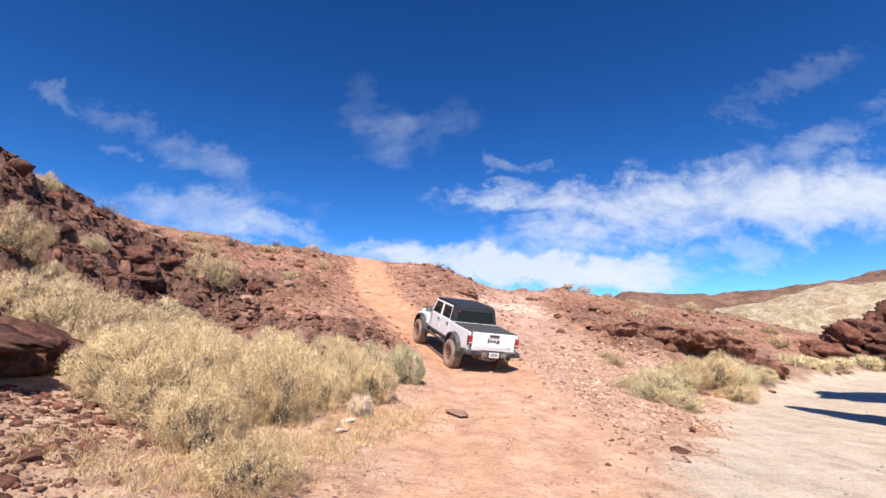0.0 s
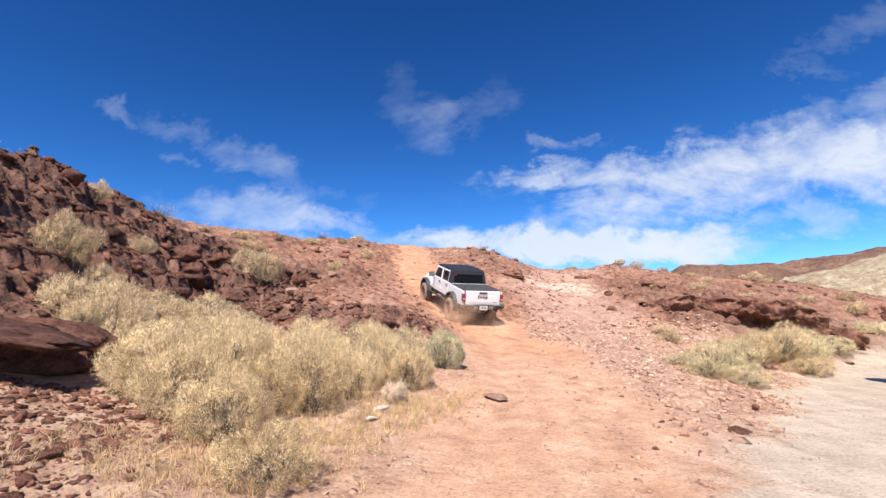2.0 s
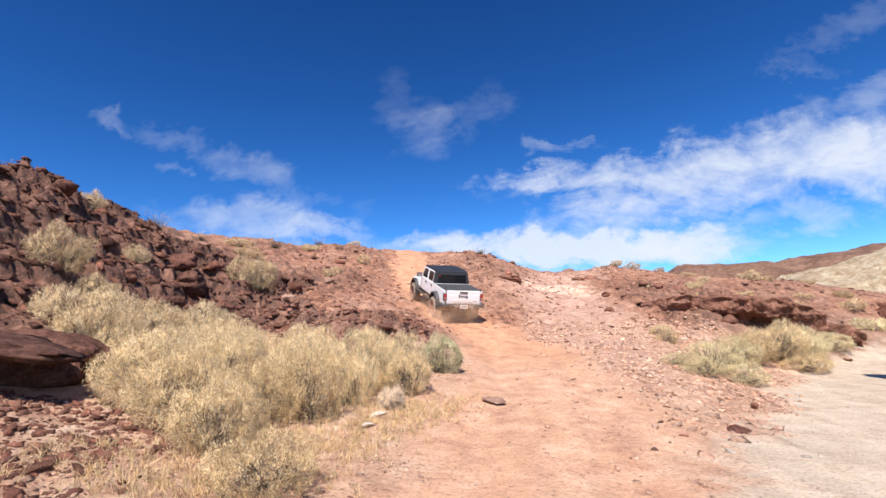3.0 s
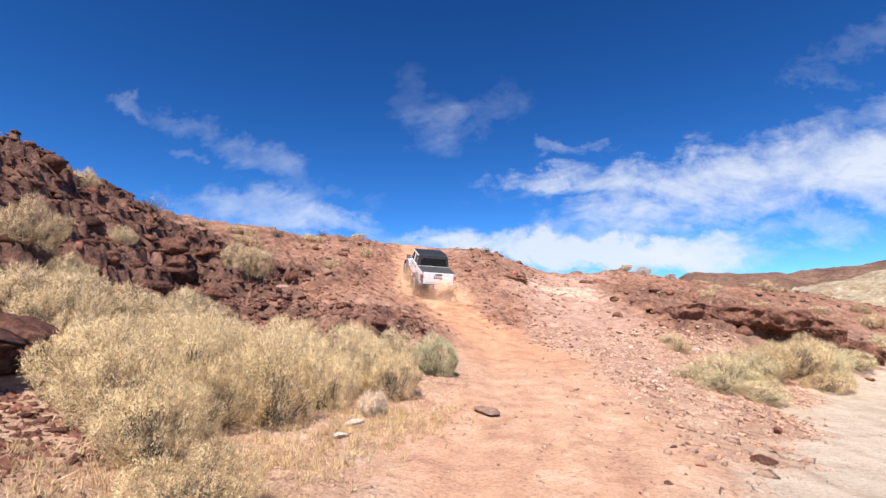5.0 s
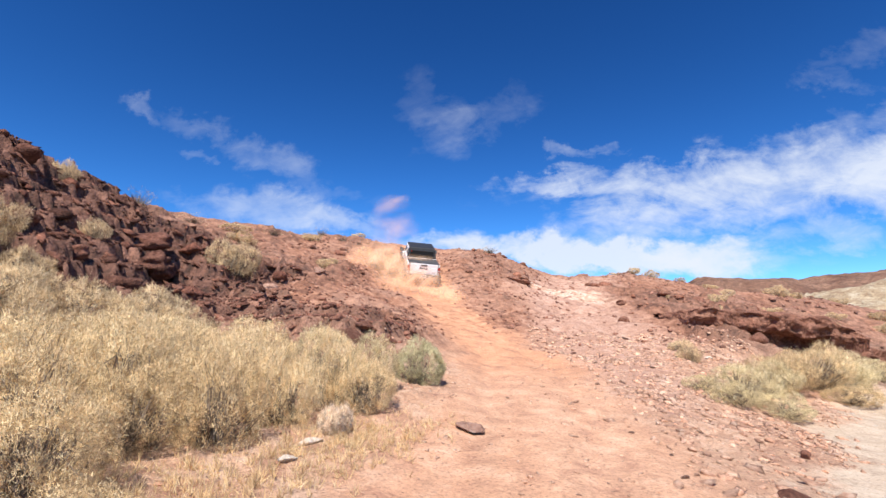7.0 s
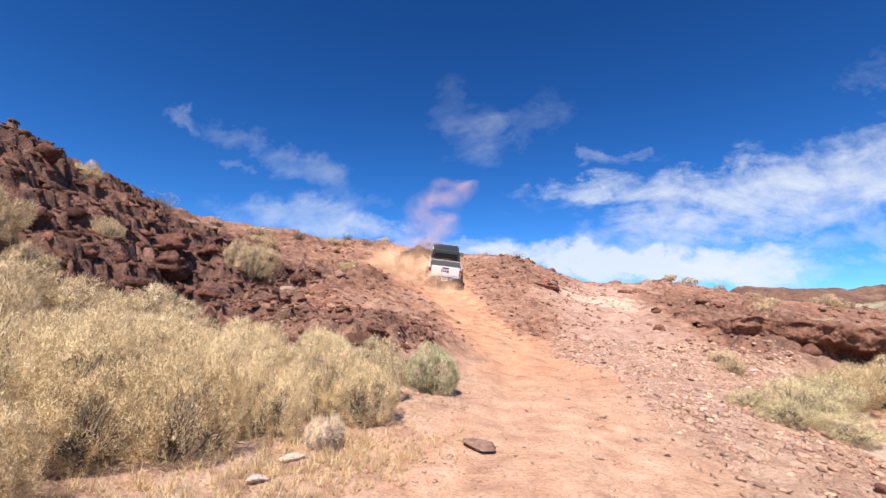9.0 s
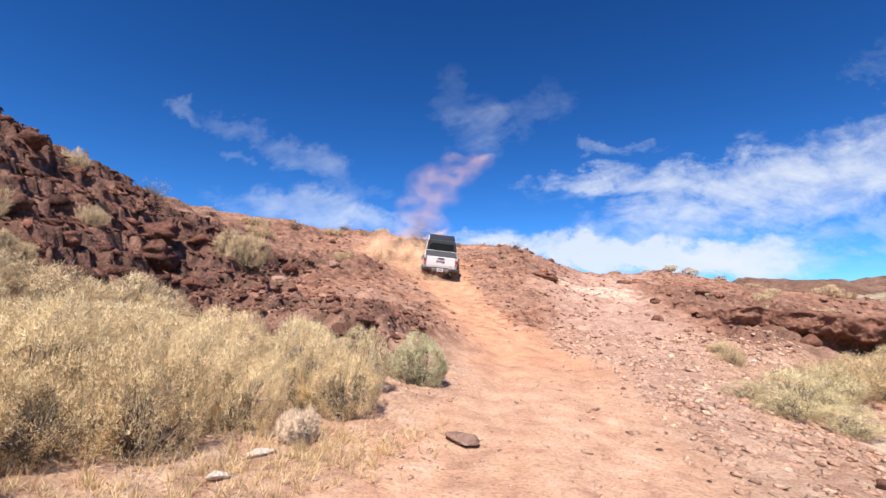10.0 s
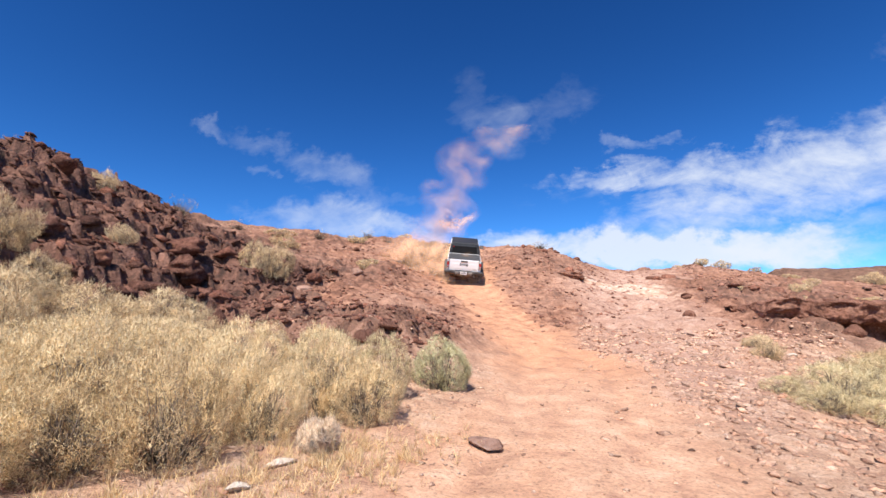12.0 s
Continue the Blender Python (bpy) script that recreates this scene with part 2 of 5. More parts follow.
def foliage_material(name, dark_end, middle, fresh):
    m, nt, b = material(name, 0.75)
    tone = calc(nt, "ADD", calc(nt, "MULTIPLY", island_random(nt), 0.75), calc(nt, "MULTIPLY", object_random(nt), 0.25))
    # twig tone varies at random; its dark end also deepens the shaded gaps
    col = ramp(nt, tone, (0.05, dark_end), (0.35, middle), (0.95, fresh))
    # noise darkens clumps, putting the shade between twigs into the colour
    gap_shade = ramp(nt, tex_noise(nt, 5.0, 5, 0.7), (0.36, (0.48, 0.46, 0.46)), (0.56, (1.06, 1.05, 1.05)))
    col = mix(nt, 1.0, col, gap_shade, "MULTIPLY")
    nt.links.new(col, b.inputs["Base Color"])
    glow = nt.nodes.new("ShaderNodeBsdfTranslucent")
    nt.links.new(col, glow.inputs["Color"])
    both = nt.nodes.new("ShaderNodeMixShader")
    both.inputs[0].default_value = 0.24
    nt.links.new(b.outputs[0], both.inputs[1])
    nt.links.new(glow.outputs[0], both.inputs[2])
    nt.links.new(both.outputs[0], nt.nodes["Material Output"].inputs[0])
    return m


def plain(name, colour, rough, metal=0.0, vary=0.15, scale=6.0, coat=0.0):
    m, nt, b = material(name, rough, metal)
    n = tex_noise(nt, scale, 5, 0.65)
    low, high = tuple(c * (1 - vary) for c in colour), tuple(min(1, c * (1 + vary)) for c in colour)
    nt.links.new(ramp(nt, n, (0.35, low), (0.65, high)), b.inputs["Base Color"])
    nt.links.new(calc(nt, "ADD", calc(nt, "MULTIPLY", n, 0.25), rough - 0.12, True), b.inputs["Roughness"])
    b.inputs["Specular IOR Level"].default_value = 0.5
    b.inputs["Coat Weight"].default_value = coat
    return m


def dusty_paint():
    """White lacquer with reddish trail dust, thickest low on the body."""
    m, nt, b = material("white_lacquer", 0.35)
    n = tex_noise(nt, 4.0, 6, 0.7)
    c = nt.nodes.new("ShaderNodeTexCoord")
    s = nt.nodes.new("ShaderNodeSeparateXYZ")
    nt.links.new(c.outputs["Object"], s.inputs[0])
    low = calc(nt, "MULTIPLY", calc(nt, "SUBTRACT", 1.05, s.outputs[2]), 1.3, True)
    dust = calc(nt, "MULTIPLY", calc(nt, "ADD", low, 0.10), ramp(nt, n, (0.3, (0.2, 0.2, 0.2)), (0.7, (1, 1, 1))), True)
    nt.links.new(mix(nt, dust, (0.90, 0.90, 0.90), (0.62, 0.42, 0.30)), b.inputs["Base Color"])
    nt.links.new(calc(nt, "ADD", calc(nt, "MULTIPLY", dust, 0.5), 0.3, True), b.inputs["Roughness"])
    b.inputs["Specular IOR Level"].default_value = 0.5
    return m


def tinted_glass():
    m, nt, b = material("tinted_glass", 0.04)
    b.inputs["Base Color"].default_value = (0.012, 0.013, 0.015, 1)
    b.inputs["Transmission Weight"].default_value = 0.12
    b.inputs["Specular IOR Level"].default_value = 0.1
    return m


ROCK_DARK = rock_material("dark_volcanic_rock", (0.045, 0.019, 0.014), (0.155, 0.066, 0.045), (0.32, 0.155, 0.108), object_random)
ROCK_RED = rock_material("red_rock", (0.12, 0.050, 0.034), (0.30, 0.135, 0.088), (0.46, 0.24, 0.165), object_random)
LEDGE_ROCK = rock_material("ledge_rock", (0.10, 0.043, 0.029), (0.29, 0.135, 0.09), (0.44, 0.235, 0.16), lambda nt: tex_noise(nt, 1.3, 4), 0.6)
ROCK_PINK = rock_material("pink_rock", (0.34, 0.185, 0.13), (0.54, 0.32, 0.235), (0.70, 0.50, 0.40), object_random)
RUBBLE = rock_material("dark_rubble", (0.050, 0.021, 0.015), (0.165, 0.072, 0.049), (0.34, 0.17, 0.12), island_random)
GRAVEL = rock_material("pink_gravel", (0.47, 0.255, 0.17), (0.67, 0.42, 0.295), (0.82, 0.61, 0.47), island_random)
PALE_ROCK = rock_material("pale_stone", (0.58, 0.47, 0.37), (0.78, 0.68, 0.57), (0.86, 0.79, 0.70), object_random)
PALE_HILL = rock_material("pale_green_clay", (0.22, 0.14, 0.085), (0.40, 0.32, 0.21), (0.56, 0.51, 0.385), object_random, 0.13)
FAR_HILL = rock_material("far_brown_hill", (0.085, 0.048, 0.034), (0.20, 0.115, 0.08), (0.31, 0.20, 0.14), object_random, 0.03)
STRAW = foliage_material("straw_brush", (0.20, 0.13, 0.065), (0.88, 0.648, 0.35), (0.99, 0.85, 0.55))
BROWN_BRUSH = foliage_material("brown_brush", (0.28, 0.18, 0.095), (0.80, 0.60, 0.35), (0.93, 0.77, 0.50))
SAGE = foliage_material("sage_brush", (0.34, 0.31, 0.15), (0.62, 0.58, 0.33), (0.82, 0.77, 0.51))
LEMON = foliage_material("pale_yellow_brush", (0.24, 0.17, 0.08), (0.86, 0.71, 0.40), (0.97, 0.89, 0.60))
CREAM = foliage_material("cream_brush", (0.62, 0.45, 0.31), (0.94, 0.76, 0.56), (0.97, 0.88, 0.72))
GRASS = foliage_material("dry_grass", (0.52, 0.32, 0.15), (0.76, 0.55, 0.29), (0.88, 0.72, 0.45))
TWIG = plain("grey_twig", (0.20, 0.15, 0.11), 0.9, vary=0.4, scale=20)
PAINT = dusty_paint()
GLASS = tinted_glass()
BLACK_TOP = plain("black_vinyl", (0.020, 0.021, 0.024), 0.55, vary=0.3)
BLACK_PLASTIC = plain("dusty_black_plastic", (0.060, 0.052, 0.048), 0.65, vary=0.4)
COVER = plain("dusty_black_cover", (0.055, 0.052, 0.052), 0.75, vary=0.35)
RUBBER = plain("dusty_tyre_rubber", (0.27, 0.20, 0.155), 0.95, vary=0.4, scale=12)
RIM = plain("dusty_bronze_rim", (0.34, 0.17, 0.12), 0.6, 0.2, vary=0.35)
STEEL = plain("grey_steel", (0.30, 0.29, 0.28), 0.5, 0.6, vary=0.2)
CHASSIS = plain("dirty_chassis", (0.045, 0.036, 0.030), 0.85, vary=0.5)
RED_LENS = plain("red_lens", (0.42, 0.015, 0.018), 0.2, vary=0.1, coat=0.6)
CLEAR_LENS = plain("clear_lens", (0.75, 0.72, 0.72), 0.2, vary=0.05, coat=0.6)
PLATE = plain("white_plate", (0.74, 0.74, 0.72), 0.45, vary=0.08)
INK = plain("dark_grey_print", (0.10, 0.10, 0.11), 0.5, vary=0.1)
SEAT = plain("dark_seat_cloth", (0.03, 0.03, 0.032), 0.9)
# ---- noise on arrays, for the relief ----
def lattice(ix, iy, seed):
    h = (ix.astype(np.int64) * 374761393 + iy.astype(np.int64) * 668265263 + seed * 974634577) & 0xFFFFFFFF
    h = ((h ^ (h >> 13)) * 1274126177) & 0xFFFFFFFF
    return ((h ^ (h >> 16)) & 0xFFFFFF) / float(0xFFFFFF)


def value_noise(x, y, seed):
    x, y = np.asarray(x, float), np.asarray(y, float)
    ix, iy = np.floor(x), np.floor(y)
    fx, fy = x - ix, y - iy
    fx, fy = fx * fx * (3 - 2 * fx), fy * fy * (3 - 2 * fy)
    a, b = lattice(ix, iy, seed), lattice(ix + 1, iy, seed)
    c, d = lattice(ix, iy + 1, seed), lattice(ix + 1, iy + 1, seed)
    return (a * (1 - fx) + b * fx) * (1 - fy) + (c * (1 - fx) + d * fx) * fy - 0.5


def fbm(x, y, size, octaves, seed, gain=0.5):
    total, amp, s = 0.0, 1.0, size
    for k in range(octaves):
        c, q = math.cos(k * 0.9), math.sin(k * 0.9)
        total = total + amp * value_noise((x * c - y * q) / s + 17.3 * k, (x * q + y * c) / s - 9.1 * k, seed + k)
        amp, s = amp * gain, s * 0.5
    return total


def ridged(x, y, size, octaves, seed):
    total, amp, s = 0.0, 1.0, size
    for k in range(octaves):
        c, q = math.cos(k * 1.3 + 0.4), math.sin(k * 1.3 + 0.4)
        total = total + amp * (0.5 - 2 * np.abs(value_noise((x * c - y * q) / s, (x * q + y * c) / s, seed + k)))
        amp, s = amp * 0.5, s * 0.48
    return total


def ease(v, a, b):
    v = np.clip((np.asarray(v, float) - a) / (b - a), 0, 1)
    return v * v * (3 - 2 * v)


# ---- the lie of the land: cross-sections from left to right, one behind the other ----
LAND_X, LAND_Y = np.arange(-60, 60.01, 0.25), np.arange(-30, 110.01, 0.25)
sections = []


def section(y, *corners):
    sections.append((y, np.interp(LAND_X, [c[0] for c in corners], [c[1] for c in corners])))


section(-30, (-60, 3), (-12, 2), (-5, 0.3), (0, -0.3), (60, -0.6))
section(0, (-60, 9), (-14, 6.5), (-8, 3.0), (-5.5, 1.0), (-3.5, 0.45), (-1, 0.08), (1, 0.02), (3, -0.08), (60, -0.3))
section(5.5, (-60, 10), (-15, 7.2), (-9.2, 3.6), (-8.2, 1.7), (-6.2, 1.15), (-4.8, 0.92), (-3.2, 0.6), (-1.5, 0.33), (0, 0.2), (1.5, 0.14), (2.6, 0.03), (4, -0.05), (60, -0.2))
section(9, (-60, 10.5), (-14, 7.0), (-10, 3.8), (-7.5, 1.9), (-5, 1.2), (-2.5, 0.75), (-0.8, 0.58), (0.5, 0.5), (2, 0.42), (3.2, 0.22), (4.4, 0), (8, -0.05), (60, 0))
section(12.5, (-60, 11), (-14, 7.2), (-10.5, 4.1), (-8, 2.4), (-5, 1.75), (-2.4, 1.5), (-1.6, 1.2), (-0.6, 0.95), (0.8, 0.8), (3, 0.75), (4.6, 0.5), (6, 0.05), (12, 0), (60, 0.2))
section(16, (-60, 12), (-14.3, 7.4), (-11, 4.8), (-8, 3.0), (-5, 2.6), (-2.2, 2.1), (-0.9, 1.35), (0.7, 1.12), (3, 1.2), (5, 1.1), (7, 0.6), (8.5, 0.05), (14, 0.05), (60, 0.3))
section(20, (-60, 13), (-14.5, 7.1), (-11, 5.2), (-8.5, 4.3), (-5.5, 3.6), (-3.5, 3.0), (-1.9, 2.3), (0, 2.1), (2.5, 1.8), (4.5, 1.85), (7, 1.9), (9, 1.2), (11, 0.3), (12.5, 0.1), (20, 0.1), (60, 0.5))
section(25, (-60, 14), (-17, 8.2), (-12, 6.3), (-8, 5.3), (-5.5, 4.4), (-3.4, 3.9), (-1.5, 3.7), (1, 3.4), (3.5, 2.9), (6, 2.9), (9, 2.9), (12, 2.2), (14, 1.2), (16.5, 0.2), (25, 0.2), (60, 0.8))
section(30, (-60, 16), (-18, 9.2), (-13, 7.9), (-9.5, 7.0), (-6.8, 6.1), (-4.8, 5.7), (-3.2, 5.8), (-1, 5.9), (1, 5.2), (3, 4.5), (6, 4.2), (10, 3.9), (14, 2.8), (18, 1.8), (22, 0.4), (30, 0.3), (60, 1.5))
section(36, (-60, 17), (-16, 9.6), (-12, 9.3), (-8.5, 8.6), (-6.2, 8.1), (-4, 8.2), (-1.6, 8.2), (0.8, 7.2), (3, 6.0), (7, 5.6), (12, 5.0), (18, 3.2), (24, 2.0), (30, 0.6), (40, 0.6), (60, 2))
section(42, (-60, 17), (-15, 10.2), (-9, 10), (-7.2, 9.9), (-4, 9.2), (0, 8.4), (4, 7.0), (10, 7.1), (12, 6.85), (14, 6.3), (16, 5.85), (20, 5.5), (24, 4.5), (32, 2.6), (40, 1.2), (60, 3))
section(50, (-60, 15), (-10, 9), (0, 8), (10, 7.4), (14.5, 7.2), (17, 6.75), (20, 6.4), (27, 5.9), (33, 4.2), (40, 3.0), (60, 4))
section(62, (-60, 14), (-10, 8.5), (0, 8), (10, 8), (18, 8.1), (21, 7.8), (29, 7.4), (34, 7.0), (41, 4.9), (45, 4), (60, 4))
section(110, (-60, 9), (20, 8), (40, 4), (60, 4))


def land_table():
    ys = np.array([s[0] for s in sections])
    rows = np.array([s[1] for s in sections])
    table = np.array([np.interp(LAND_Y, ys, rows[:, k]) for k in range(len(LAND_X))]).T
    for _ in range(2):
        for axis in (0, 1):
            pad = np.pad(table, [(2, 2) if a == axis else (0, 0) for a in (0, 1)], mode="edge")
            table = sum(np.take(pad, range(k, k + table.shape[axis]), axis=axis) for k in range(5)) / 5
    return table


LAND = land_table()


def lie(x, y):
    u = np.clip((np.asarray(x, float) + 60) / 0.25, 0, len(LAND_X) - 1.001)
    v = np.clip((np.asarray(y, float) + 30) / 0.25, 0, len(LAND_Y) - 1.001)
    i, j = u.astype(int), v.astype(int)
    a, b = u - i, v - j
    return (LAND[j, i] * (1 - a) + LAND[j, i + 1] * a) * (1 - b) + (LAND[j + 1, i] * (1 - a) + LAND[j + 1, i + 1] * a) * b


TRACK = ((0.8, -20), (0.8, 6), (1.1, 10), (1.0, 14), (0.7, 16.2), (-0.6, 19.3), (-2.0, 22.1), (-3.45, 25.4), (-4.35, 27.8), (-5.1, 31), (-6.2, 36), (-7.2, 41), (-8, 48))
TRAIL = ((1.1, 9), (2.4, 14), (3.7, 20), (3.6, 25), (3.0, 30), (5.0, 37), (8, 44))
ROAD_EDGE = ((1.6, -30), (1.9, 2), (2.3, 6), (4.3, 9), (6.0, 12.5), (8.4, 16), (12.2, 20), (16.5, 25), (22, 30), (30, 36), (46, 46), (60, 52))


def along(line, y):
    return np.interp(y, [p[1] for p in line], [p[0] for p in line])


def track_zone(x, y):
    off = np.abs(x - along(TRACK, y) + 0.35 * fbm(x, y, 2.5, 3, 40) + 0.7 * fbm(x, y, 0.7, 4, 41))
    half = np.interp(y, [0, 12, 18, 30, 42], [2.2, 1.9, 1.7, 1.45, 1.2])
    return 1 - ease(off, half * 0.55, half * 1.3)


def trail_zone(x, y):
    off = np.abs(x - along(TRAIL, y) + 0.5 * fbm(x, y, 2.0, 3, 60))
    return (1 - ease(off, 1.0, 3.2)) * ease(y, 9, 13) * (1 - ease(y, 36, 44))


def road_zone(x, y):
    return ease(x - along(ROAD_EDGE, y) + 0.9 * fbm(x, y, 1.5, 5, 70, 0.7), -0.35, 0.5)


def rock_zone(x, y):
    hill = ease(-x, 6.3, 8.0) * ease(y, 3, 8) * (1 - ease(y, 19, 24))
    toe = ease(-x, 1.3, 2.4) * ease(y, 11.6, 13.2) * (1 - ease(y, 15, 18.5))
    knoll = ease(x, -3.2, -1.6) * (1 - ease(x, 0.8, 2.6)) * ease(y, 27, 30) * (1 - ease(y, 36, 40))
    bank = ease(x, 5.8, 7.4) * ease(y, 18.5, 21) * (1 - ease(y, 30, 38))
    upper = ease(-x, 5.6, 7.0) * ease(y, 17, 20) * (1 - ease(y, 33, 40)) * ease(fbm(x, y, 3.5, 3, 93), -0.3, 0.35)
    slope = ease(x, 3.0, 7.0) * ease(y, 20, 26) * (1 - ease(y, 55, 70)) * ease(fbm(x, y, 3.0, 3, 94), -0.3, 0.35)
    return np.clip(np.maximum.reduce([hill, 0.7 * toe, 0.32 * knoll, 0.6 * bank, 0.6 * upper, 0.45 * slope]), 0, 1)


def chalk_zone(x, y):
    """Bleached pinkish rock beside the knoll."""
    off = np.abs(y - np.interp(x, [0.6, 2.0, 3.2, 5.0, 7.0], [30.6, 30.2, 29.6, 29.0, 29.6]) + 1.6 * fbm(x, y, 1.6, 4, 97))
    return (1 - ease(off, 0.35, 1.7)) * ease(x, 0.6, 1.5) * (1 - ease(x, 4.6, 6.6))


def ground(x, y):
    x, y = np.asarray(x, float), np.asarray(y, float)
    smooth = np.maximum(track_zone(x, y), road_zone(x, y))
    rough = rock_zone(x, y) * (1 - smooth)
    z = lie(x, y)
    far = ease(np.hypot(x, y - 20), 60, 220)
    z = z * (1 - far) + far * (4 + 14 * fbm(x, y, 320, 4, 5) + 5 * fbm(x, y, 90, 3, 9))
    slope = ease(lie(x, y), 0.7, 2.4)
    z = z + (0.10 + 0.16 * slope + 0.2 * rough) * (1 - 0.85 * smooth) * fbm(x, y, 1.7, 5, 11, 0.6)
    z = z + (1 - smooth) * slope * (0.10 + 0.1 * rough) * ridged(x, y, 0.9, 4, 27)
    z = z + rough * (0.55 * ridged(x + 0.4 * y, y, 1.9, 3, 21) + 0.14 * ridged(x * 0.8, y * 1.6, 0.6, 3, 33) + 0.14 * fbm(x, y, 0.3, 3, 38, 0.7))
    z = z + 0.05 * (1 - 0.7 * smooth) * fbm(x, y, 0.4, 3, 51, 0.7)
    # ledges where the rock is bedded
    bed = z + 0.5 * fbm(x, y, 2.2, 3, 95)
    for thick, share in ((0.58, 0.75), (0.24, 0.45)):
        level = np.floor(bed / thick)
        z = z + rough * share * thick * (ease(bed / thick - level, 0.38, 0.62) - (bed / thick - level))
    # two worn wheel ruts in the track
    off = x - along(TRACK, y)
    ruts = np.exp(-((np.abs(off) - 0.8) / 0.28) ** 2) * ease(y, 3, 9)
    return z - 0.06 * ruts * track_zone(x, y) + 0.012 * smooth * fbm(x, y, 0.5, 3, 81)


def axis_points(core_from, core_to, step, far_from, far_to, grow):
    core = list(np.arange(core_from, core_to, step))
    lo, hi, s = [core_from], [core[-1]], step
    while lo[-1] > far_from or hi[-1] < far_to:
        s *= grow
        if lo[-1] > far_from:
            lo.append(lo[-1] - s)
        if hi[-1] < far_to:
            hi.append(hi[-1] + s)
    return np.array(lo[:0:-1] + core + hi[1:])


def sheet(name, xs, ys, height, material):
    gx, gy = np.meshgrid(xs, ys)
    gz = height(gx, gy)
    co = np.stack([gx, gy, gz], -1).reshape(-1, 3)
    nx, ny = len(xs), len(ys)
    i = (np.arange(ny - 1)[:, None] * nx + np.arange(nx - 1)[None, :]).ravel()
    quads = np.stack([i, i + 1, i + nx + 1, i + nx], -1)
    mesh = bpy.data.meshes.new(name)
    mesh.vertices.add(len(co))
    mesh.vertices.foreach_set("co", co.ravel())
    mesh.loops.add(quads.size)
    mesh.loops.foreach_set("vertex_index", quads.ravel())
    mesh.polygons.add(len(quads))
    mesh.polygons.foreach_set("loop_start", np.arange(0, quads.size, 4))
    mesh.update(calc_edges=True)
    mesh.polygons.foreach_set("use_smooth", np.ones(len(quads), bool))
    mesh.materials.append(material)
    for zone_name, rule in (("track", track_zone), ("low", lambda x, y: 1 - ease(lie(x, y), 0.9, 2.3)), ("clay", lambda x, y: ease(y, 11, 17) + 0 * x), ("trail", trail_zone), ("chalk", chalk_zone), ("road", road_zone), ("rock", rock_zone)):
        layer = mesh.attributes.new(zone_name, "FLOAT", "POINT")
        layer.data.foreach_set("value", np.asarray(rule(gx, gy), np.float32).ravel())
    return new(name, mesh)
# ---- building helpers ----
def mesh_from(name, verts, faces, mat, smooth=False):
    """A mesh from arrays of places and of triangles."""
    verts, faces = np.asarray(verts, float), np.asarray(faces, int)
    mesh = bpy.data.meshes.new(name)
    mesh.vertices.add(len(verts))
    mesh.vertices.foreach_set("co", verts.ravel())
    mesh.loops.add(faces.size)
    mesh.loops.foreach_set("vertex_index", faces.ravel())
    mesh.polygons.add(len(faces))
    mesh.polygons.foreach_set("loop_start", np.arange(0, faces.size, faces.shape[1]))
    mesh.update(calc_edges=True)
    if smooth:
        mesh.polygons.foreach_set("use_smooth", np.ones(len(faces), bool))
    mesh.materials.append(mat)
    return mesh


def part(name, bm, mat, parent=None, label="", m=None):
    mesh = bpy.data.meshes.new(name)
    bmesh.ops.recalc_face_normals(bm, faces=bm.faces[:])
    bm.to_mesh(mesh)
    bm.free()
    mesh.materials.append(mat)
    ob = new(name, mesh)
    ob.parent = parent
    if m is not None:
        ob.matrix_basis = m
    return tagged(ob, label) if label else ob


def box(x0, x1, y0, y1, z0, z1, bevel=0.015, segments=2):
    bm = bmesh.new()
    bmesh.ops.create_cube(bm, size=1)
    for v in bm.verts:
        v.co = Vector(((x0 + x1) / 2 + v.co.x * (x1 - x0), (y0 + y1) / 2 + v.co.y * (y1 - y0), (z0 + z1) / 2 + v.co.z * (z1 - z0)))
    if bevel:
        bmesh.ops.bevel(bm, geom=bm.edges[:], offset=bevel, segments=segments, affect="EDGES", profile=0.6)
    return bm


def prism(profile, x0, x1, bevel=0.02, segments=2):
    """A side profile of (y, z) corners, drawn out from x0 to x1."""
    bm = bmesh.new()
    low = [bm.verts.new((x0, y, z)) for y, z in profile]
    high = [bm.verts.new((x1, y, z)) for y, z in profile]
    n = len(profile)
    bm.faces.new(low)
    bm.faces.new(high[::-1])
    for k in range(n):
        bm.faces.new((low[k], high[k], high[(k + 1) % n], low[(k + 1) % n]))
    bmesh.ops.recalc_face_normals(bm, faces=bm.faces[:])
    if bevel:
        bmesh.ops.bevel(bm, geom=bm.edges[:], offset=bevel, segments=segments, affect="EDGES", profile=0.6)
    return bm


def lathe(profile, steps=32):
    """A ring about the x axis from a closed profile of (x, radius)."""
    bm = bmesh.new()
    rings = []
    for k in range(steps):
        a = 2 * math.pi * k / steps
        rings.append([bm.verts.new((x, r * math.cos(a), r * math.sin(a))) for x, r in profile])
    n = len(profile)
    for k in range(steps):
        for j in range(n):
            bm.faces.new((rings[k][j], rings[k][(j + 1) % n], rings[(k + 1) % steps][(j + 1) % n], rings[(k + 1) % steps][j]))
    return bm


def rod(a, b, r, sides=8):
    a, b = Vector(a), Vector(b)
    bm = bmesh.new()
    bmesh.ops.create_cone(bm, cap_ends=True, segments=sides, radius1=r, radius2=r, depth=(b - a).length)
    bmesh.ops.transform(bm, matrix=Matrix.Translation((a + b) / 2) @ (b - a).to_track_quat("Z", "Y").to_matrix().to_4x4(), verts=bm.verts[:])
    return bm


def smooth_faces(ob):
    ob.data.polygons.foreach_set("use_smooth", np.ones(len(ob.data.polygons), bool))
    return ob


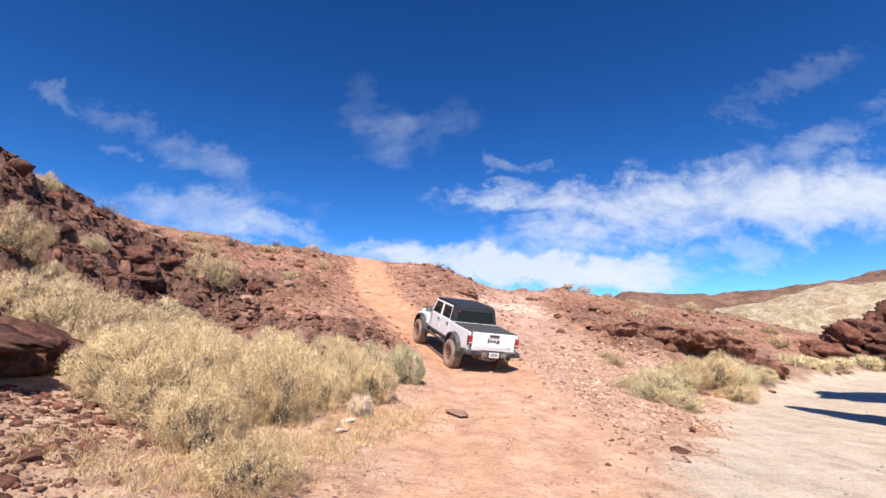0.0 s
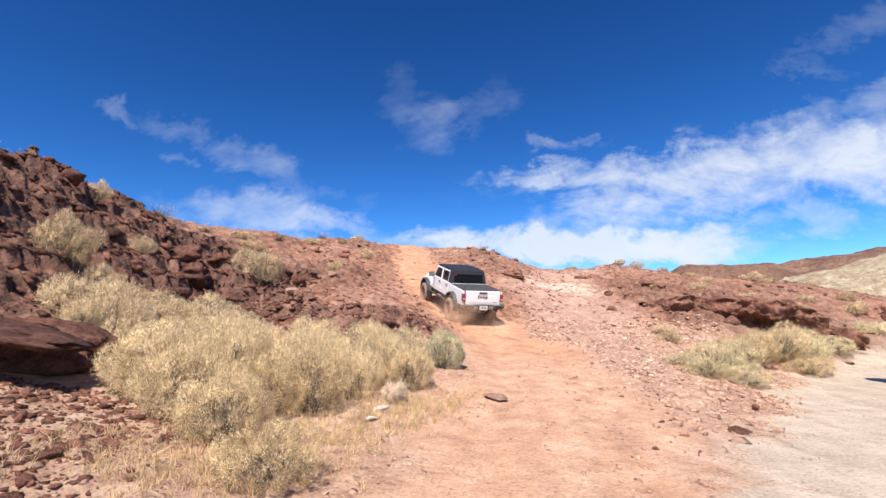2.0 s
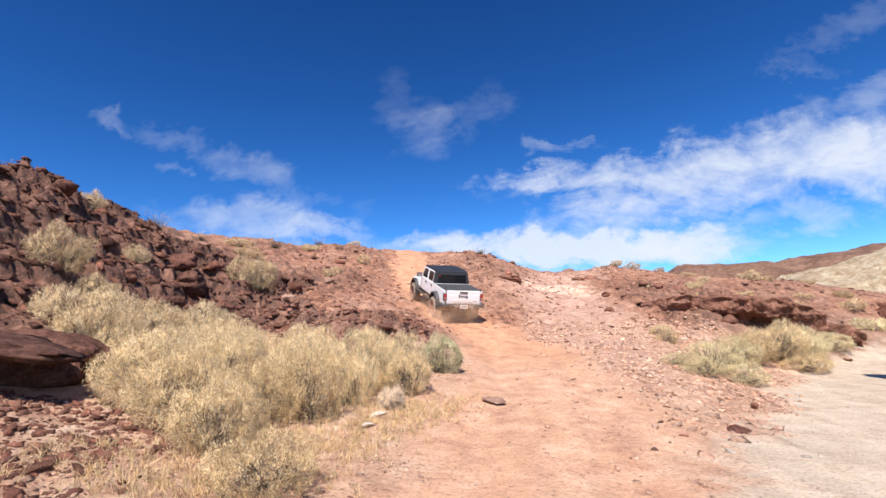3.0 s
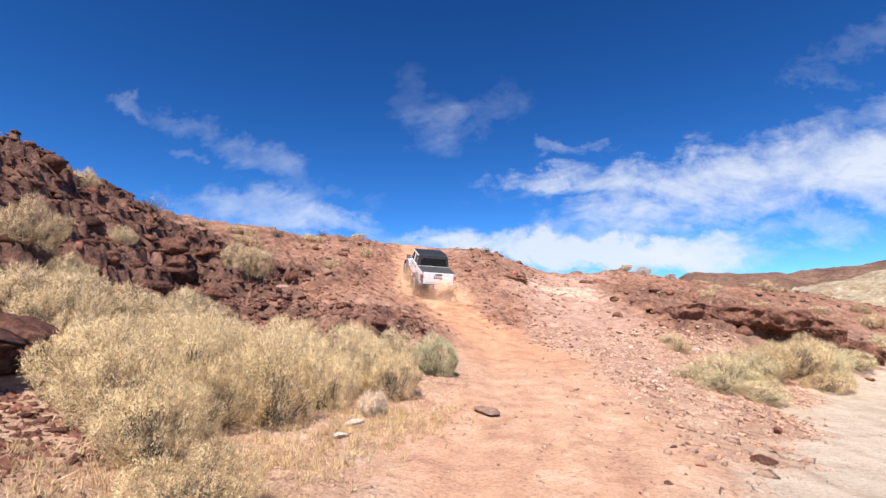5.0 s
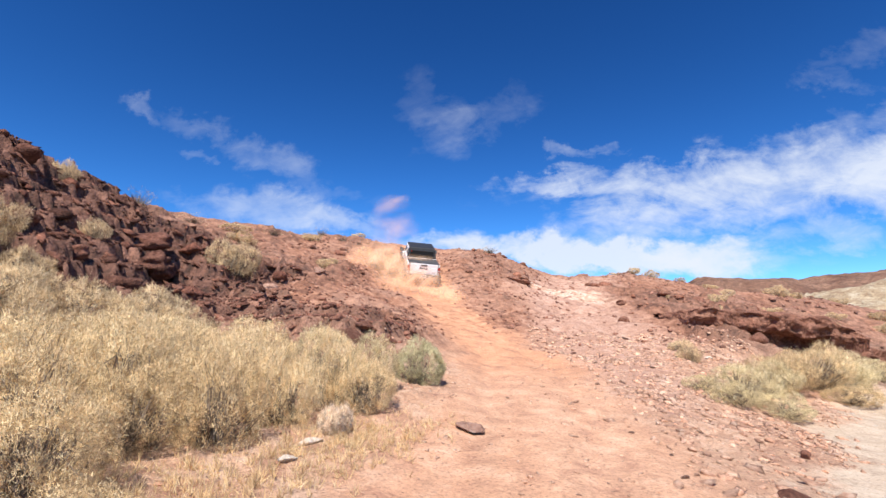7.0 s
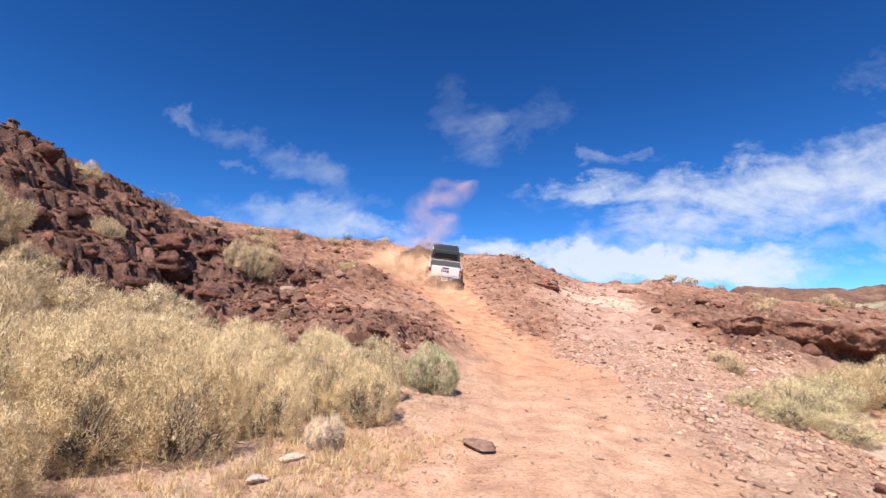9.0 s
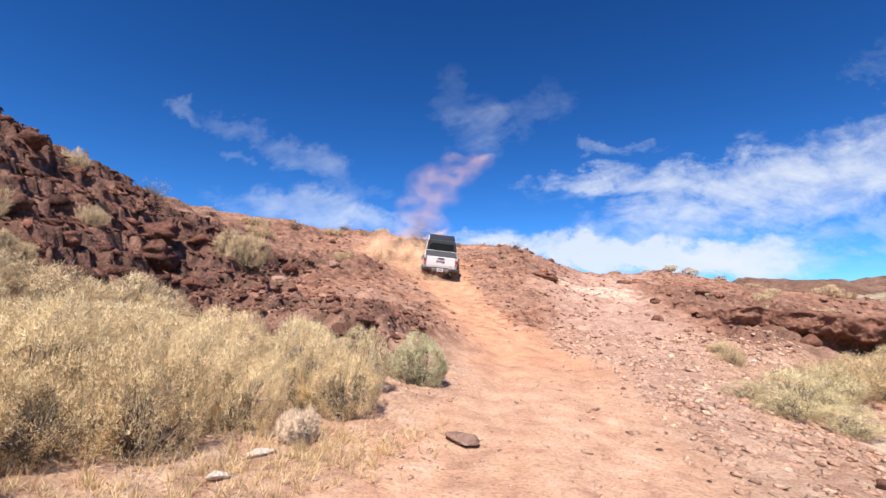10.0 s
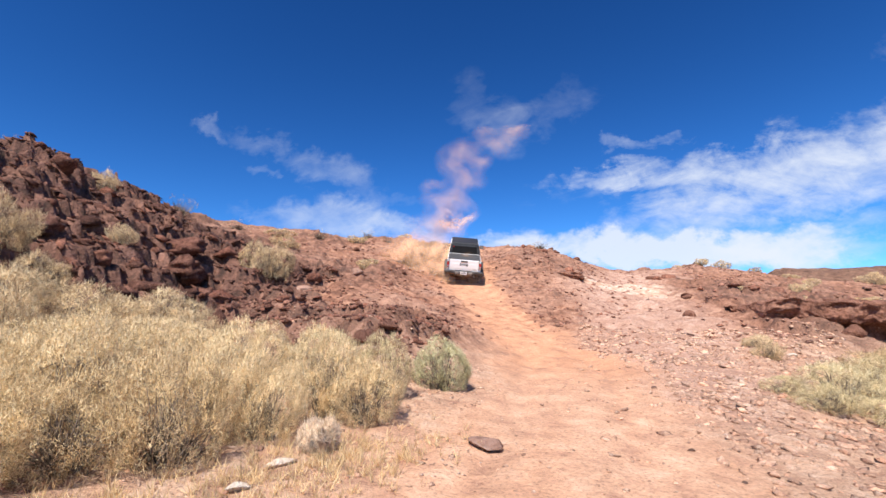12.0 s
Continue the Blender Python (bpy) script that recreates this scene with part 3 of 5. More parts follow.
def lean_in(bm, from_z, amount):
    """Tumblehome: what lies above from_z comes in towards the middle."""
    for v in bm.verts:
        if v.co.z > from_z:
            v.co.x *= 1 - amount * (v.co.z - from_z)
    return bm


# ---- the pickup truck ----
WHEEL_R, BASE = 0.445, 3.487


def wheel_parts(truck, x, y, side):
    hub = new("wheel")
    hub.parent = truck
    hub.matrix_basis = pose(x, y, WHEEL_R)
    w = 0.155
    smooth_faces(part("tyre", lathe([(-w, 0.27), (-w * 1.06, 0.33), (-w, 0.405), (-w * 0.86, 0.432), (w * 0.86, 0.432), (w, 0.405), (w * 1.06, 0.33), (w, 0.27)], 40), RUBBER, hub, "dust-covered knobbly black tyre"))
    bm = bmesh.new()
    for k in range(30):
        for off in (-0.105, -0.035, 0.035, 0.105):
            a = 2 * math.pi * (k + (0.5 if off in (-0.035, 0.105) else 0)) / 30
            made = bmesh.ops.create_cube(bm, size=1)["verts"]
            turn = Matrix.Rotation(a, 4, "X") @ Matrix.Translation((off, 0, 0.437)) @ Matrix.Diagonal((0.058, 0.06, 0.024, 1))
            bmesh.ops.transform(bm, matrix=turn, verts=made)
    part("tread", bm, RUBBER, hub)
    smooth_faces(part("rim", lathe([(-0.13, 0.268), (0.14 * side, 0.272), (0.145 * side, 0.245), (0.06 * side, 0.225), (0.05 * side, 0.10), (0.075 * side, 0.06), (0.075 * side, 0.0), (-0.02 * side, 0.0), (-0.05 * side, 0.2), (-0.13, 0.24)], 32), RIM, hub, "dusty bronze alloy rim"))
    for k in range(8):
        a = 2 * math.pi * k / 8
        bm = box(-0.014, 0.014, -0.024, 0.024, -0.085, 0.085, 0.006, 1)
        bmesh.ops.transform(bm, matrix=Matrix.Rotation(a, 4, "X") @ Matrix.Translation((0.075 * side, 0, 0.16)), verts=bm.verts[:])
        part("spoke", bm, RIM, hub)
    part("hub_cap", lathe([(0.05 * side, 0.001), (0.05 * side, 0.05), (0.10 * side, 0.042), (0.105 * side, 0.001)], 16), CHASSIS, hub)
    return hub


def arch(y, side, mat, parent):
    """A flared wheel arch: a thick band bent round the wheel's upper half."""
    bm = bmesh.new()
    rows = []
    for a, ro in ((-12, 0.60), (8, 0.61), (32, 0.62), (58, 0.615), (90, 0.60), (122, 0.615), (148, 0.62), (172, 0.61), (192, 0.60)):
        c, s = math.cos(radians(a)), math.sin(radians(a))
        flat = min(1.0, 0.60 / max(0.001, abs(s) * ro)) if s > 0 else 1
        ring = []
        for x, r in ((0.74, ro - 0.005), (0.93, ro - 0.035), (0.95, ro - 0.075), (0.93, ro - 0.10), (0.74, ro - 0.06)):
            ring.append(bm.verts.new((side * x, y + r * c * 1.02, WHEEL_R + 0.15 + r * s * flat * 0.96)))
        rows.append(ring)
    for p, q in zip(rows, rows[1:]):
        for k in range(5):
            bm.faces.new((p[k], p[(k + 1) % 5], q[(k + 1) % 5], q[k]))
    bm.faces.new(rows[0])
    bm.faces.new(rows[-1][::-1])
    return part("fender_flare", bm, mat, parent, "dark grey plastic fender flare")


def pickup_truck():
    truck = new("pickup_truck")
    # frame and running gear
    for x in (-0.42, 0.42):
        part("frame_rail", box(x - 0.05, x + 0.05, -1.05, 4.15, 0.62, 0.76, 0.01), CHASSIS, truck)
    for y in (0, BASE):
        part("axle", rod((-0.78, y, WHEEL_R), (0.78, y, WHEEL_R), 0.055, 12), CHASSIS, truck)
        part("differential", lathe([(-0.13, 0.001), (-0.10, 0.11), (0.0, 0.15), (0.10, 0.11), (0.13, 0.001)], 14), CHASSIS, truck, m=pose(0.05, y, WHEEL_R))
        for x in (-0.52, 0.52):
            part("shock_absorber", rod((x, y - 0.16, 0.46), (x * 0.92, y - 0.22, 0.92), 0.035, 10), STEEL, truck)
            part("spring", rod((x * 0.9, y + 0.02, 0.5), (x * 0.9, y + 0.02, 0.86), 0.06, 12), CHASSIS, truck)
    part("exhaust", rod((0.45, -0.25, 0.60), (0.52, -1.10, 0.58), 0.04, 10), STEEL, truck)
    part("fuel_tank", box(-0.36, 0.36, 0.55, 1.5, 0.50, 0.72, 0.04), CHASSIS, truck)
    part("gearbox_skid", box(-0.3, 0.3, 1.6, 2.8, 0.48, 0.72, 0.04), CHASSIS, truck)
    part("spare_wheel", lathe([(-0.13, 0.12), (-0.13, 0.38), (0.13, 0.38), (0.13, 0.12)], 24), RUBBER, truck, m=pose(0, -0.62, 0.66, 0, 90, 0))

    # the load bed: two sides with a wheel cut-out, a front wall and a floor
    side_line = [(-1.08, 0.80), (-0.56, 0.74), (-0.52, 0.86), (-0.36, 1.02), (0.0, 1.06), (0.30, 1.02), (0.36, 0.98), (0.36, 1.37), (-1.08, 1.37)]
    bed = part("bed", box(-0.74, 0.74, -1.04, 0.34, 0.80, 0.90, 0.01), PAINT, truck)
    for s in (-1, 1):
        part("bed_side", prism(side_line, s * 0.735, s * 0.80, 0.018), PAINT, bed)
        part("bed_rail", box(s * 0.73 - 0.045, s * 0.73 + 0.045, -1.08, 0.36, 1.368, 1.392, 0.008), BLACK_PLASTIC, bed)
    part("bed_wall", box(-0.74, 0.74, 0.30, 0.36, 0.82, 1.36, 0.01), PAINT, bed)
    part("tonneau_cover", box(-0.715, 0.715, -1.07, 0.34, 1.372, 1.402, 0.012), COVER, truck, "dusty black soft tonneau cover")
    for y in (-0.6, -0.13):
        part("cover_seam", box(-0.70, 0.70, y - 0.012, y + 0.012, 1.400, 1.408, 0.003, 1), BLACK_TOP, truck)

    # tailgate with its handle, plain maker's mark and lamps
    gate = part("tailgate", box(-0.70, 0.70, -1.125, -1.065, 0.86, 1.375, 0.016), PAINT, truck, "white tailgate with a dark plain mark")
    part("gate_panel", box(-0.62, 0.62, -1.133, -1.12, 0.93, 1.20, 0.010), PAINT, gate)
    part("gate_handle", box(-0.16, 0.16, -1.150, -1.115, 1.265, 1.335, 0.014), BLACK_PLASTIC, gate, "black recessed tailgate handle")
    for x0, x1, z0, z1 in ((-0.21, -0.15, 1.09, 1.22), (-0.13, -0.05, 1.11, 1.185), (-0.03, 0.06, 1.11, 1.185), (0.08, 0.18, 1.08, 1.185)):
        part("mark_bar", box(x0, x1, -1.141, -1.128, z0, z1, 0.004, 1), INK, gate)
    part("badge_bar", box(0.42, 0.58, -1.139, -1.128, 0.955, 0.972, 0.003, 1), STEEL, gate)
    for s in (-1, 1):
        lamp = part("tail_light", box(s * 0.765 - 0.062, s * 0.765 + 0.062, -1.145, -1.02, 0.99, 1.26, 0.018), BLACK_PLASTIC, truck)
        part("red_lens", box(s * 0.765 - 0.046, s * 0.765 + 0.046, -1.158, -1.13, 1.085, 1.25, 0.012), RED_LENS, lamp, "red tail light lens")
        part("red_lens", box(s * 0.765 - 0.046, s * 0.765 + 0.046, -1.158, -1.13, 1.01, 1.045, 0.008), RED_LENS, lamp)
        part("clear_lens", box(s * 0.765 - 0.046, s * 0.765 + 0.046, -1.156, -1.13, 1.05, 1.08, 0.008), CLEAR_LENS, lamp)
        part("reflector", box(s * 0.79 - 0.012, s * 0.79 + 0.014, -1.02, -0.96, 1.10, 1.22, 0.005, 1), RED_LENS, truck)

    # rear bumper with plate
    bumper = part("rear_bumper", prism([(-1.20, 0.70), (-1.235, 0.74), (-1.235, 0.80), (-1.19, 0.84), (-1.02, 0.84), (-1.02, 0.70)], -0.50, 0.50, 0.014), BLACK_PLASTIC, truck, "black plastic and grey steel rear bumper")
    for s in (-1, 1):
        end = prism([(-1.20, 0.69), (-1.23, 0.73), (-1.23, 0.81), (-1.19, 0.845), (-0.86, 0.845), (-0.86, 0.72)], s * 0.49, s * 0.91, 0.02)
        for v in end.verts:
            if abs(v.co.x) > 0.7:
                v.co.y += (abs(v.co.x) - 0.7) * 0.35
                v.co.z += (abs(v.co.x) - 0.7) * 0.10 if v.co.z < 0.76 else 0
        part("bumper_end", end, BLACK_PLASTIC, bumper)
        part("bumper_step", box(s * 0.56 - 0.17, s * 0.56 + 0.17, -1.225, -1.10, 0.842, 0.858, 0.006), STEEL, bumper)
        part("plate_light", box(s * 0.22 - 0.03, s * 0.22 + 0.03, -1.25, -1.22, 0.80, 0.825, 0.005, 1), BLACK_TOP, bumper)
        part("tow_hook", rod((s * 0.36, -1.16, 0.70), (s * 0.36, -1.30, 0.66), 0.018), STEEL, bumper)
        cheek = prism([(-1.245, 0.70), (-1.25, 0.80), (-1.22, 0.81), (-1.22, 0.70)], s * 0.22, s * 0.40, 0.006, 1)
        part("steel_cheek", cheek, STEEL, bumper)
    part("hitch", box(-0.05, 0.05, -1.26, -1.0, 0.60, 0.68, 0.008), CHASSIS, bumper)
    plate = part("number_plate", box(-0.16, 0.16, -1.262, -1.24, 0.685, 0.835, 0.006), PLATE, truck, "white number plate with plain grey bars")
    for k in range(6):
        part("plate_bar", box(-0.115 + k * 0.041, -0.088 + k * 0.041, -1.267, -1.259, 0.735, 0.785, 0.002, 1), INK, plate)
    part("plate_bar", box(-0.07, 0.07, -1.267, -1.259, 0.803, 0.817, 0.002, 1), INK, plate)

    # cab: floor tub, doors, black hard top
    part("cab_floor", box(-0.72, 0.72, 0.38, 2.95, 0.72, 0.86, 0.02), CHASSIS, truck)
    part("cab_back", box(-0.74, 0.74, 0.385, 0.43, 0.80, 1.40, 0.014), PAINT, truck)
    part("cowl", prism([(2.62, 0.80), (2.62, 1.40), (2.80, 1.36), (2.98, 1.30), (2.98, 0.80)], -0.745, 0.745, 0.02), PAINT, truck)
    part("rocker", box(-0.79, 0.79, 0.45, 2.85, 0.70, 0.82, 0.03), CHASSIS, truck)
    for s in (-1, 1):
        part("side_step", rod((s * 0.84, 0.55, 0.66), (s * 0.84, 2.85, 0.66), 0.04, 12), BLACK_PLASTIC, truck)
        quarter = lean_in(prism([(0.385, 0.82), (0.72, 0.82), (0.72, 1.40), (0.385, 1.40)], s * 0.72, s * 0.775, 0.01), 1.36, 0.17)
        part("cab_quarter", quarter, PAINT, truck)
        upper = lean_in(prism([(0.40, 1.395), (0.74, 1.395), (0.74, 1.86), (0.53, 1.86)], s * 0.70, s * 0.772, 0.01), 1.36, 0.17)
        part("top_quarter", upper, BLACK_TOP, truck)
        for name, y0, y1, slope in (("rear_door", 0.73, 1.61, 0.0), ("front_door", 1.63, 2.61, 0.27)):
            door = part(name, box(s * 0.745 - 0.035, s * 0.745 + 0.035, y0, y1, 0.82, 1.40, 0.016), PAINT, truck)
            top1 = y1 - slope
            bars = ([(y0, 1.395), (y0 + 0.055, 1.395), (y0 + 0.055, 1.86), (y0, 1.86)], [(y1 - 0.055, 1.395), (y1, 1.395), (top1, 1.86), (top1 - 0.055, 1.86)], [(y0 + 0.05, 1.81), (top1 - 0.05, 1.81), (top1 - 0.05, 1.86), (y0 + 0.05, 1.86)])
            for bar in bars:
                part("window_frame", lean_in(prism(bar, s * 0.725, s * 0.772, 0.006, 1), 1.36, 0.17), PAINT, door)
            pane = [(y0 + 0.045, 1.39), (y1 - 0.045, 1.39), (top1 - 0.045, 1.82), (y0 + 0.045, 1.82)]
            part("window_pane", lean_in(prism(pane, s * 0.742, s * 0.752, 0), 1.36, 0.17), GLASS, door, "dark tinted side window")
            part("door_handle", box(s * 0.79 - 0.016, s * 0.79 + 0.016, y0 + 0.07, y0 + 0.22, 1.235, 1.285, 0.010), BLACK_PLASTIC, door, "black door handle")
            for z in (0.97, 1.27):
                part("hinge", box(s * 0.785 - 0.014, s * 0.785 + 0.014, y1 - 0.07, y1 + 0.02, z, z + 0.045, 0.005, 1), PAINT, door)
        mirror = part("mirror", box(s * 0.95 - 0.10, s * 0.95 + 0.10, 2.40, 2.50, 1.36, 1.56, 0.03, 3), BLACK_PLASTIC, truck, "black side mirror")
        part("mirror_arm", rod((s * 0.76, 2.52, 1.40), (s * 0.90, 2.47, 1.42), 0.022), BLACK_PLASTIC, mirror)
        part("mirror_glass", box(s * 0.95 - 0.08, s * 0.95 + 0.08, 2.394, 2.402, 1.385, 1.535, 0.003, 1), STEEL, mirror)
    part("roof", lean_in(prism([(0.50, 1.85), (0.53, 1.925), (0.80, 1.955), (1.60, 1.965), (2.25, 1.945), (2.40, 1.895), (2.36, 1.85)], -0.745, 0.745, 0.022, 3), 1.36, 0.17), BLACK_TOP, truck, "matt black hard top roof")
    part("back_header", lean_in(prism([(0.475, 1.76), (0.51, 1.86), (0.56, 1.86), (0.53, 1.76)], -0.745, 0.745, 0.006, 1), 1.36, 0.17), BLACK_TOP, truck)
    part("rear_window", lean_in(prism([(0.405, 1.40), (0.492, 1.775), (0.502, 1.775), (0.415, 1.40)], -0.66, 0.66, 0), 1.36, 0.14), GLASS, truck, "dark tinted rear window")
    for s in (-1, 1):
        part("back_pillar", lean_in(prism([(0.395, 1.395), (0.50, 1.86), (0.56, 1.86), (0.46, 1.395)], s * 0.645, s * 0.76, 0.008, 1), 1.36, 0.17), BLACK_TOP, truck)
    # plain red mark on the rear window, made in the lens material
    part("third_brake_light", box(-0.60, -0.53, 0.452, 0.470, 1.70, 1.75, 0.005, 1), RED_LENS, truck, "small red mark in the rear window's corner")
    part("windscreen", lean_in(prism([(2.66, 1.40), (2.38, 1.88), (2.365, 1.87), (2.64, 1.39)], -0.66, 0.66, 0), 1.36, 0.17), GLASS, truck)
    for s in (-1, 1):
        part("windscreen_pillar", lean_in(prism([(2.62, 1.39), (2.70, 1.39), (2.42, 1.88), (2.35, 1.88)], s * 0.66, s * 0.75, 0.008, 1), 1.36, 0.17), PAINT, truck)
        seat = part("seat", box(s * 0.36 - 0.24, s * 0.36 + 0.24, 1.62, 1.80, 0.90, 1.55, 0.06, 3), SEAT, truck)
        part("headrest", box(s * 0.36 - 0.13, s * 0.36 + 0.13, 1.60, 1.70, 1.56, 1.74, 0.04, 3), SEAT, seat)
    part("rear_bench", box(-0.62, 0.62, 0.60, 0.78, 0.90, 1.50, 0.05, 3), SEAT, truck)

    # hood, grille and front wings
    hood = prism([(2.96, 1.00), (2.96, 1.32), (3.30, 1.335), (4.05, 1.27), (4.20, 1.20), (4.20, 1.00)], -0.68, 0.68, 0.03, 3)
    for v in hood.verts:
        v.co.x *= 1 - 0.13 * max(0, v.co.y - 3.0)
    part("hood", hood, PAINT, truck)
    grille = part("grille", prism([(4.16, 0.82), (4.18, 1.21), (4.24, 1.20), (4.27, 0.82)], -0.62, 0.62, 0.014), PAINT, truck)
    for k in range(7):
        part("grille_slot", box(-0.33 + k * 0.095, -0.27 + k * 0.095, 4.245, 4.275, 0.90, 1.14, 0.006, 1), BLACK_TOP, grille)
    for s in (-1, 1):
        part("headlight", lathe([(-0.03, 0.001), (-0.03, 0.10), (0.02, 0.10), (0.035, 0.05), (0.035, 0.001)], 20), CLEAR_LENS, truck, m=pose(s * 0.48, 4.25, 1.03, 0, 0, 90))
        part("front_wing", prism([(2.95, 0.84), (2.95, 1.20), (3.0, 1.21), (4.10, 1.12), (4.10, 1.05), (2.98, 1.03)], s * 0.55, s * 0.82, 0.02), PAINT, truck)
        part("inner_wing", box(s * 0.56 - 0.02, s * 0.56 + 0.02, 2.98, 4.12, 0.72, 1.16, 0.01), CHASSIS, truck)
        arch(0.0, s, BLACK_PLASTIC, truck)
        arch(BASE, s, BLACK_PLASTIC, truck)
    part("engine_bay", box(-0.52, 0.52, 3.0, 4.14, 0.66, 1.02, 0.03), CHASSIS, truck)
    part("front_bumper", box(-0.72, 0.72, 4.28, 4.46, 0.66, 0.84, 0.03), BLACK_PLASTIC, truck)
    part("light_bracket", rod((-0.72, 2.62, 1.42), (-0.80, 2.70, 1.50), 0.02), BLACK_PLASTIC, truck)
    wheels = [wheel_parts(truck, s * 0.81, y, s) for y in (0, BASE) for s in (-1, 1)]
    tagged(truck, "white crew-cab pickup truck with black roof and dusty tyres", "truck")
    return truck, wheels
# ---- the land ----
land = sheet("ground", np.r_[axis_points(-15, -1.0, 0.065, -3500, -1.0, 1.13), axis_points(-0.93, 15, 0.11, -0.95, 3500, 1.13)[1:]], np.r_[axis_points(3.0, 20, 0.07, -2500, 19, 1.13), axis_points(20.1, 42, 0.12, 20, 4200, 1.13)[1:]], ground, GROUND)
tagged(land, "reddish desert ground with a dusty orange track and a pale sand road", "ground", kind="structure")
# ---- rocks ----
def ball(level):
    bm = bmesh.new()
    bmesh.ops.create_icosphere(bm, subdivisions=level, radius=1)
    co = np.array([v.co[:] for v in bm.verts])
    tri = np.array([[v.index for v in f.verts] for f in bm.faces])
    bm.free()
    return co / np.linalg.norm(co, axis=1)[:, None], tri


BALLS = {level: ball(level) for level in (1, 2, 3, 4)}


def rock_shape(level, seed, flat=(1, 0.85, 0.6), planes=15, grit=0.05, strata=0.0):
    """A broken rock: a ball cut by random planes, roughened, with layers if strata is given."""
    rng = np.random.default_rng(seed)
    co, tri = BALLS[level]
    n = rng.normal(size=(planes, 3))
    n /= np.linalg.norm(n, axis=1)[:, None]
    h = rng.uniform(0.50, 0.92, planes)
    reach = np.where(co @ n.T > 0.05, h / np.maximum(co @ n.T, 0.05), 9).min(1)
    p = co * np.minimum(reach, 1.5)[:, None]
    q = p * 3 + seed
    p = p + co * (grit * 2.0 * (fbm(q[:, 0] + q[:, 2], q[:, 1] - q[:, 2], 1.0, 4, seed)))[:, None]
    if strata:
        step = strata * np.sin(p[:, 2] * 13 + 2 * p[:, 0] + seed) * (0.5 + value_noise(p[:, 0] * 2, p[:, 1] * 2, seed))
        p[:, :2] *= 1 + step[:, None]
    return p * np.array(flat), tri


ROCKS = {}
for mat_name, mat in (("dark", ROCK_DARK), ("red", ROCK_RED), ("pink", ROCK_PINK)):
    ROCKS[mat_name] = [mesh_from("rock", *rock_shape(3 if k < 4 else 2, 30 + k, (1, 0.8, 0.45 + 0.07 * (k % 4)), 10 + k % 5, 0.05, 0.05 if k < 4 else 0), mat) for k in range(9)]


def rock(x, y, size, kind, rng, label, group, sink=0.3, tilt=12):
    ob = new("rock", ROCKS[kind][int(rng.integers(9))])
    z = float(ground(x, y))
    ob.matrix_basis = pose(x, y, z + size * (0.5 - sink) * 0.6, rng.uniform(-tilt, tilt), rng.uniform(-tilt, tilt), rng.uniform(0, 360)) @ Matrix.Scale(size, 4)
    return tagged(ob, label, "rock", group)


def scatter_rocks(seed, count, x0, x1, y0, y1, small, large, kind, keep, label, group, sink=0.3):
    rng = np.random.default_rng(seed)
    made = tries = 0
    while made < count and tries < count * 30:
        tries += 1
        x, y = rng.uniform(x0, x1), rng.uniform(y0, y1)
        if rng.uniform() > keep(x, y):
            continue
        rock(x, y, small * (large / small) ** (rng.uniform() ** 1.7), kind, rng, label, group, sink)
        made += 1


def rubble(name, seed, count, region, small, large, mat, label, category, flat=0.32):
    """Loose stones too many to count, in one mesh, lying where region allows."""
    rng = np.random.default_rng(seed)
    shapes = [rock_shape(1, 200 + seed + k, (1, rng.uniform(0.55, 0.9), flat * rng.uniform(0.7, 1.1)), 7, 0.0) for k in range(8)]
    hull = []
    for co, tri in shapes:
        bm = bmesh.new()
        for c in co[rng.permutation(len(co))[:10]] * rng.uniform(0.7, 1.15, (10, 1)):
            bm.verts.new(c)
        out = bmesh.ops.convex_hull(bm, input=bm.verts[:])
        bmesh.ops.delete(bm, geom=[g for g in out["geom_interior"] if isinstance(g, bmesh.types.BMVert)], context="VERTS")
        bmesh.ops.triangulate(bm, faces=bm.faces[:])
        bm.verts.index_update()
        hull.append((np.array([v.co[:] for v in bm.verts]), np.array([[v.index for v in f.verts] for f in bm.faces])))
        bm.free()
    x, y = region(rng, count)
    size = small * (large / small) ** (rng.uniform(size=len(x)) ** 2.6)
    z = ground(x, y)
    gx, gy = (lie(x + 0.3, y) - lie(x - 0.3, y)) / 0.6, (lie(x, y + 0.3) - lie(x, y - 0.3)) / 0.6
    verts, faces, base = [], [], 0
    for k in range(len(x)):
        co, tri = hull[k % 8]
        a, b = rng.uniform(0, 6.28), rng.uniform(-0.35, 0.35)
        ca, sa, cb, sb = math.cos(a), math.sin(a), math.cos(b), math.sin(b)
        p = co * size[k]
        p = np.stack([p[:, 0] * cb + p[:, 2] * sb, p[:, 1], p[:, 2] * cb - p[:, 0] * sb], -1)
        px, py = p[:, 0] * ca - p[:, 1] * sa, p[:, 0] * sa + p[:, 1] * ca
        verts.append(np.stack([px + x[k], py + y[k], p[:, 2] + 0.8 * (px * gx[k] + py * gy[k]) + z[k] + size[k] * 0.03], -1))
        faces.append(tri + base)
        base += len(co)
    ob = new(name, mesh_from(name, np.concatenate(verts), np.concatenate(faces), mat))
    return tagged(ob, label, category, kind="stuff")


TOE_STONE = rock_material("maroon_rubble", (0.085, 0.036, 0.025), (0.25, 0.112, 0.077), (0.42, 0.22, 0.155), island_random)
BANK_STONE = rock_material("bank_stone", (0.17, 0.078, 0.052), (0.36, 0.18, 0.125), (0.54, 0.32, 0.235), island_random)


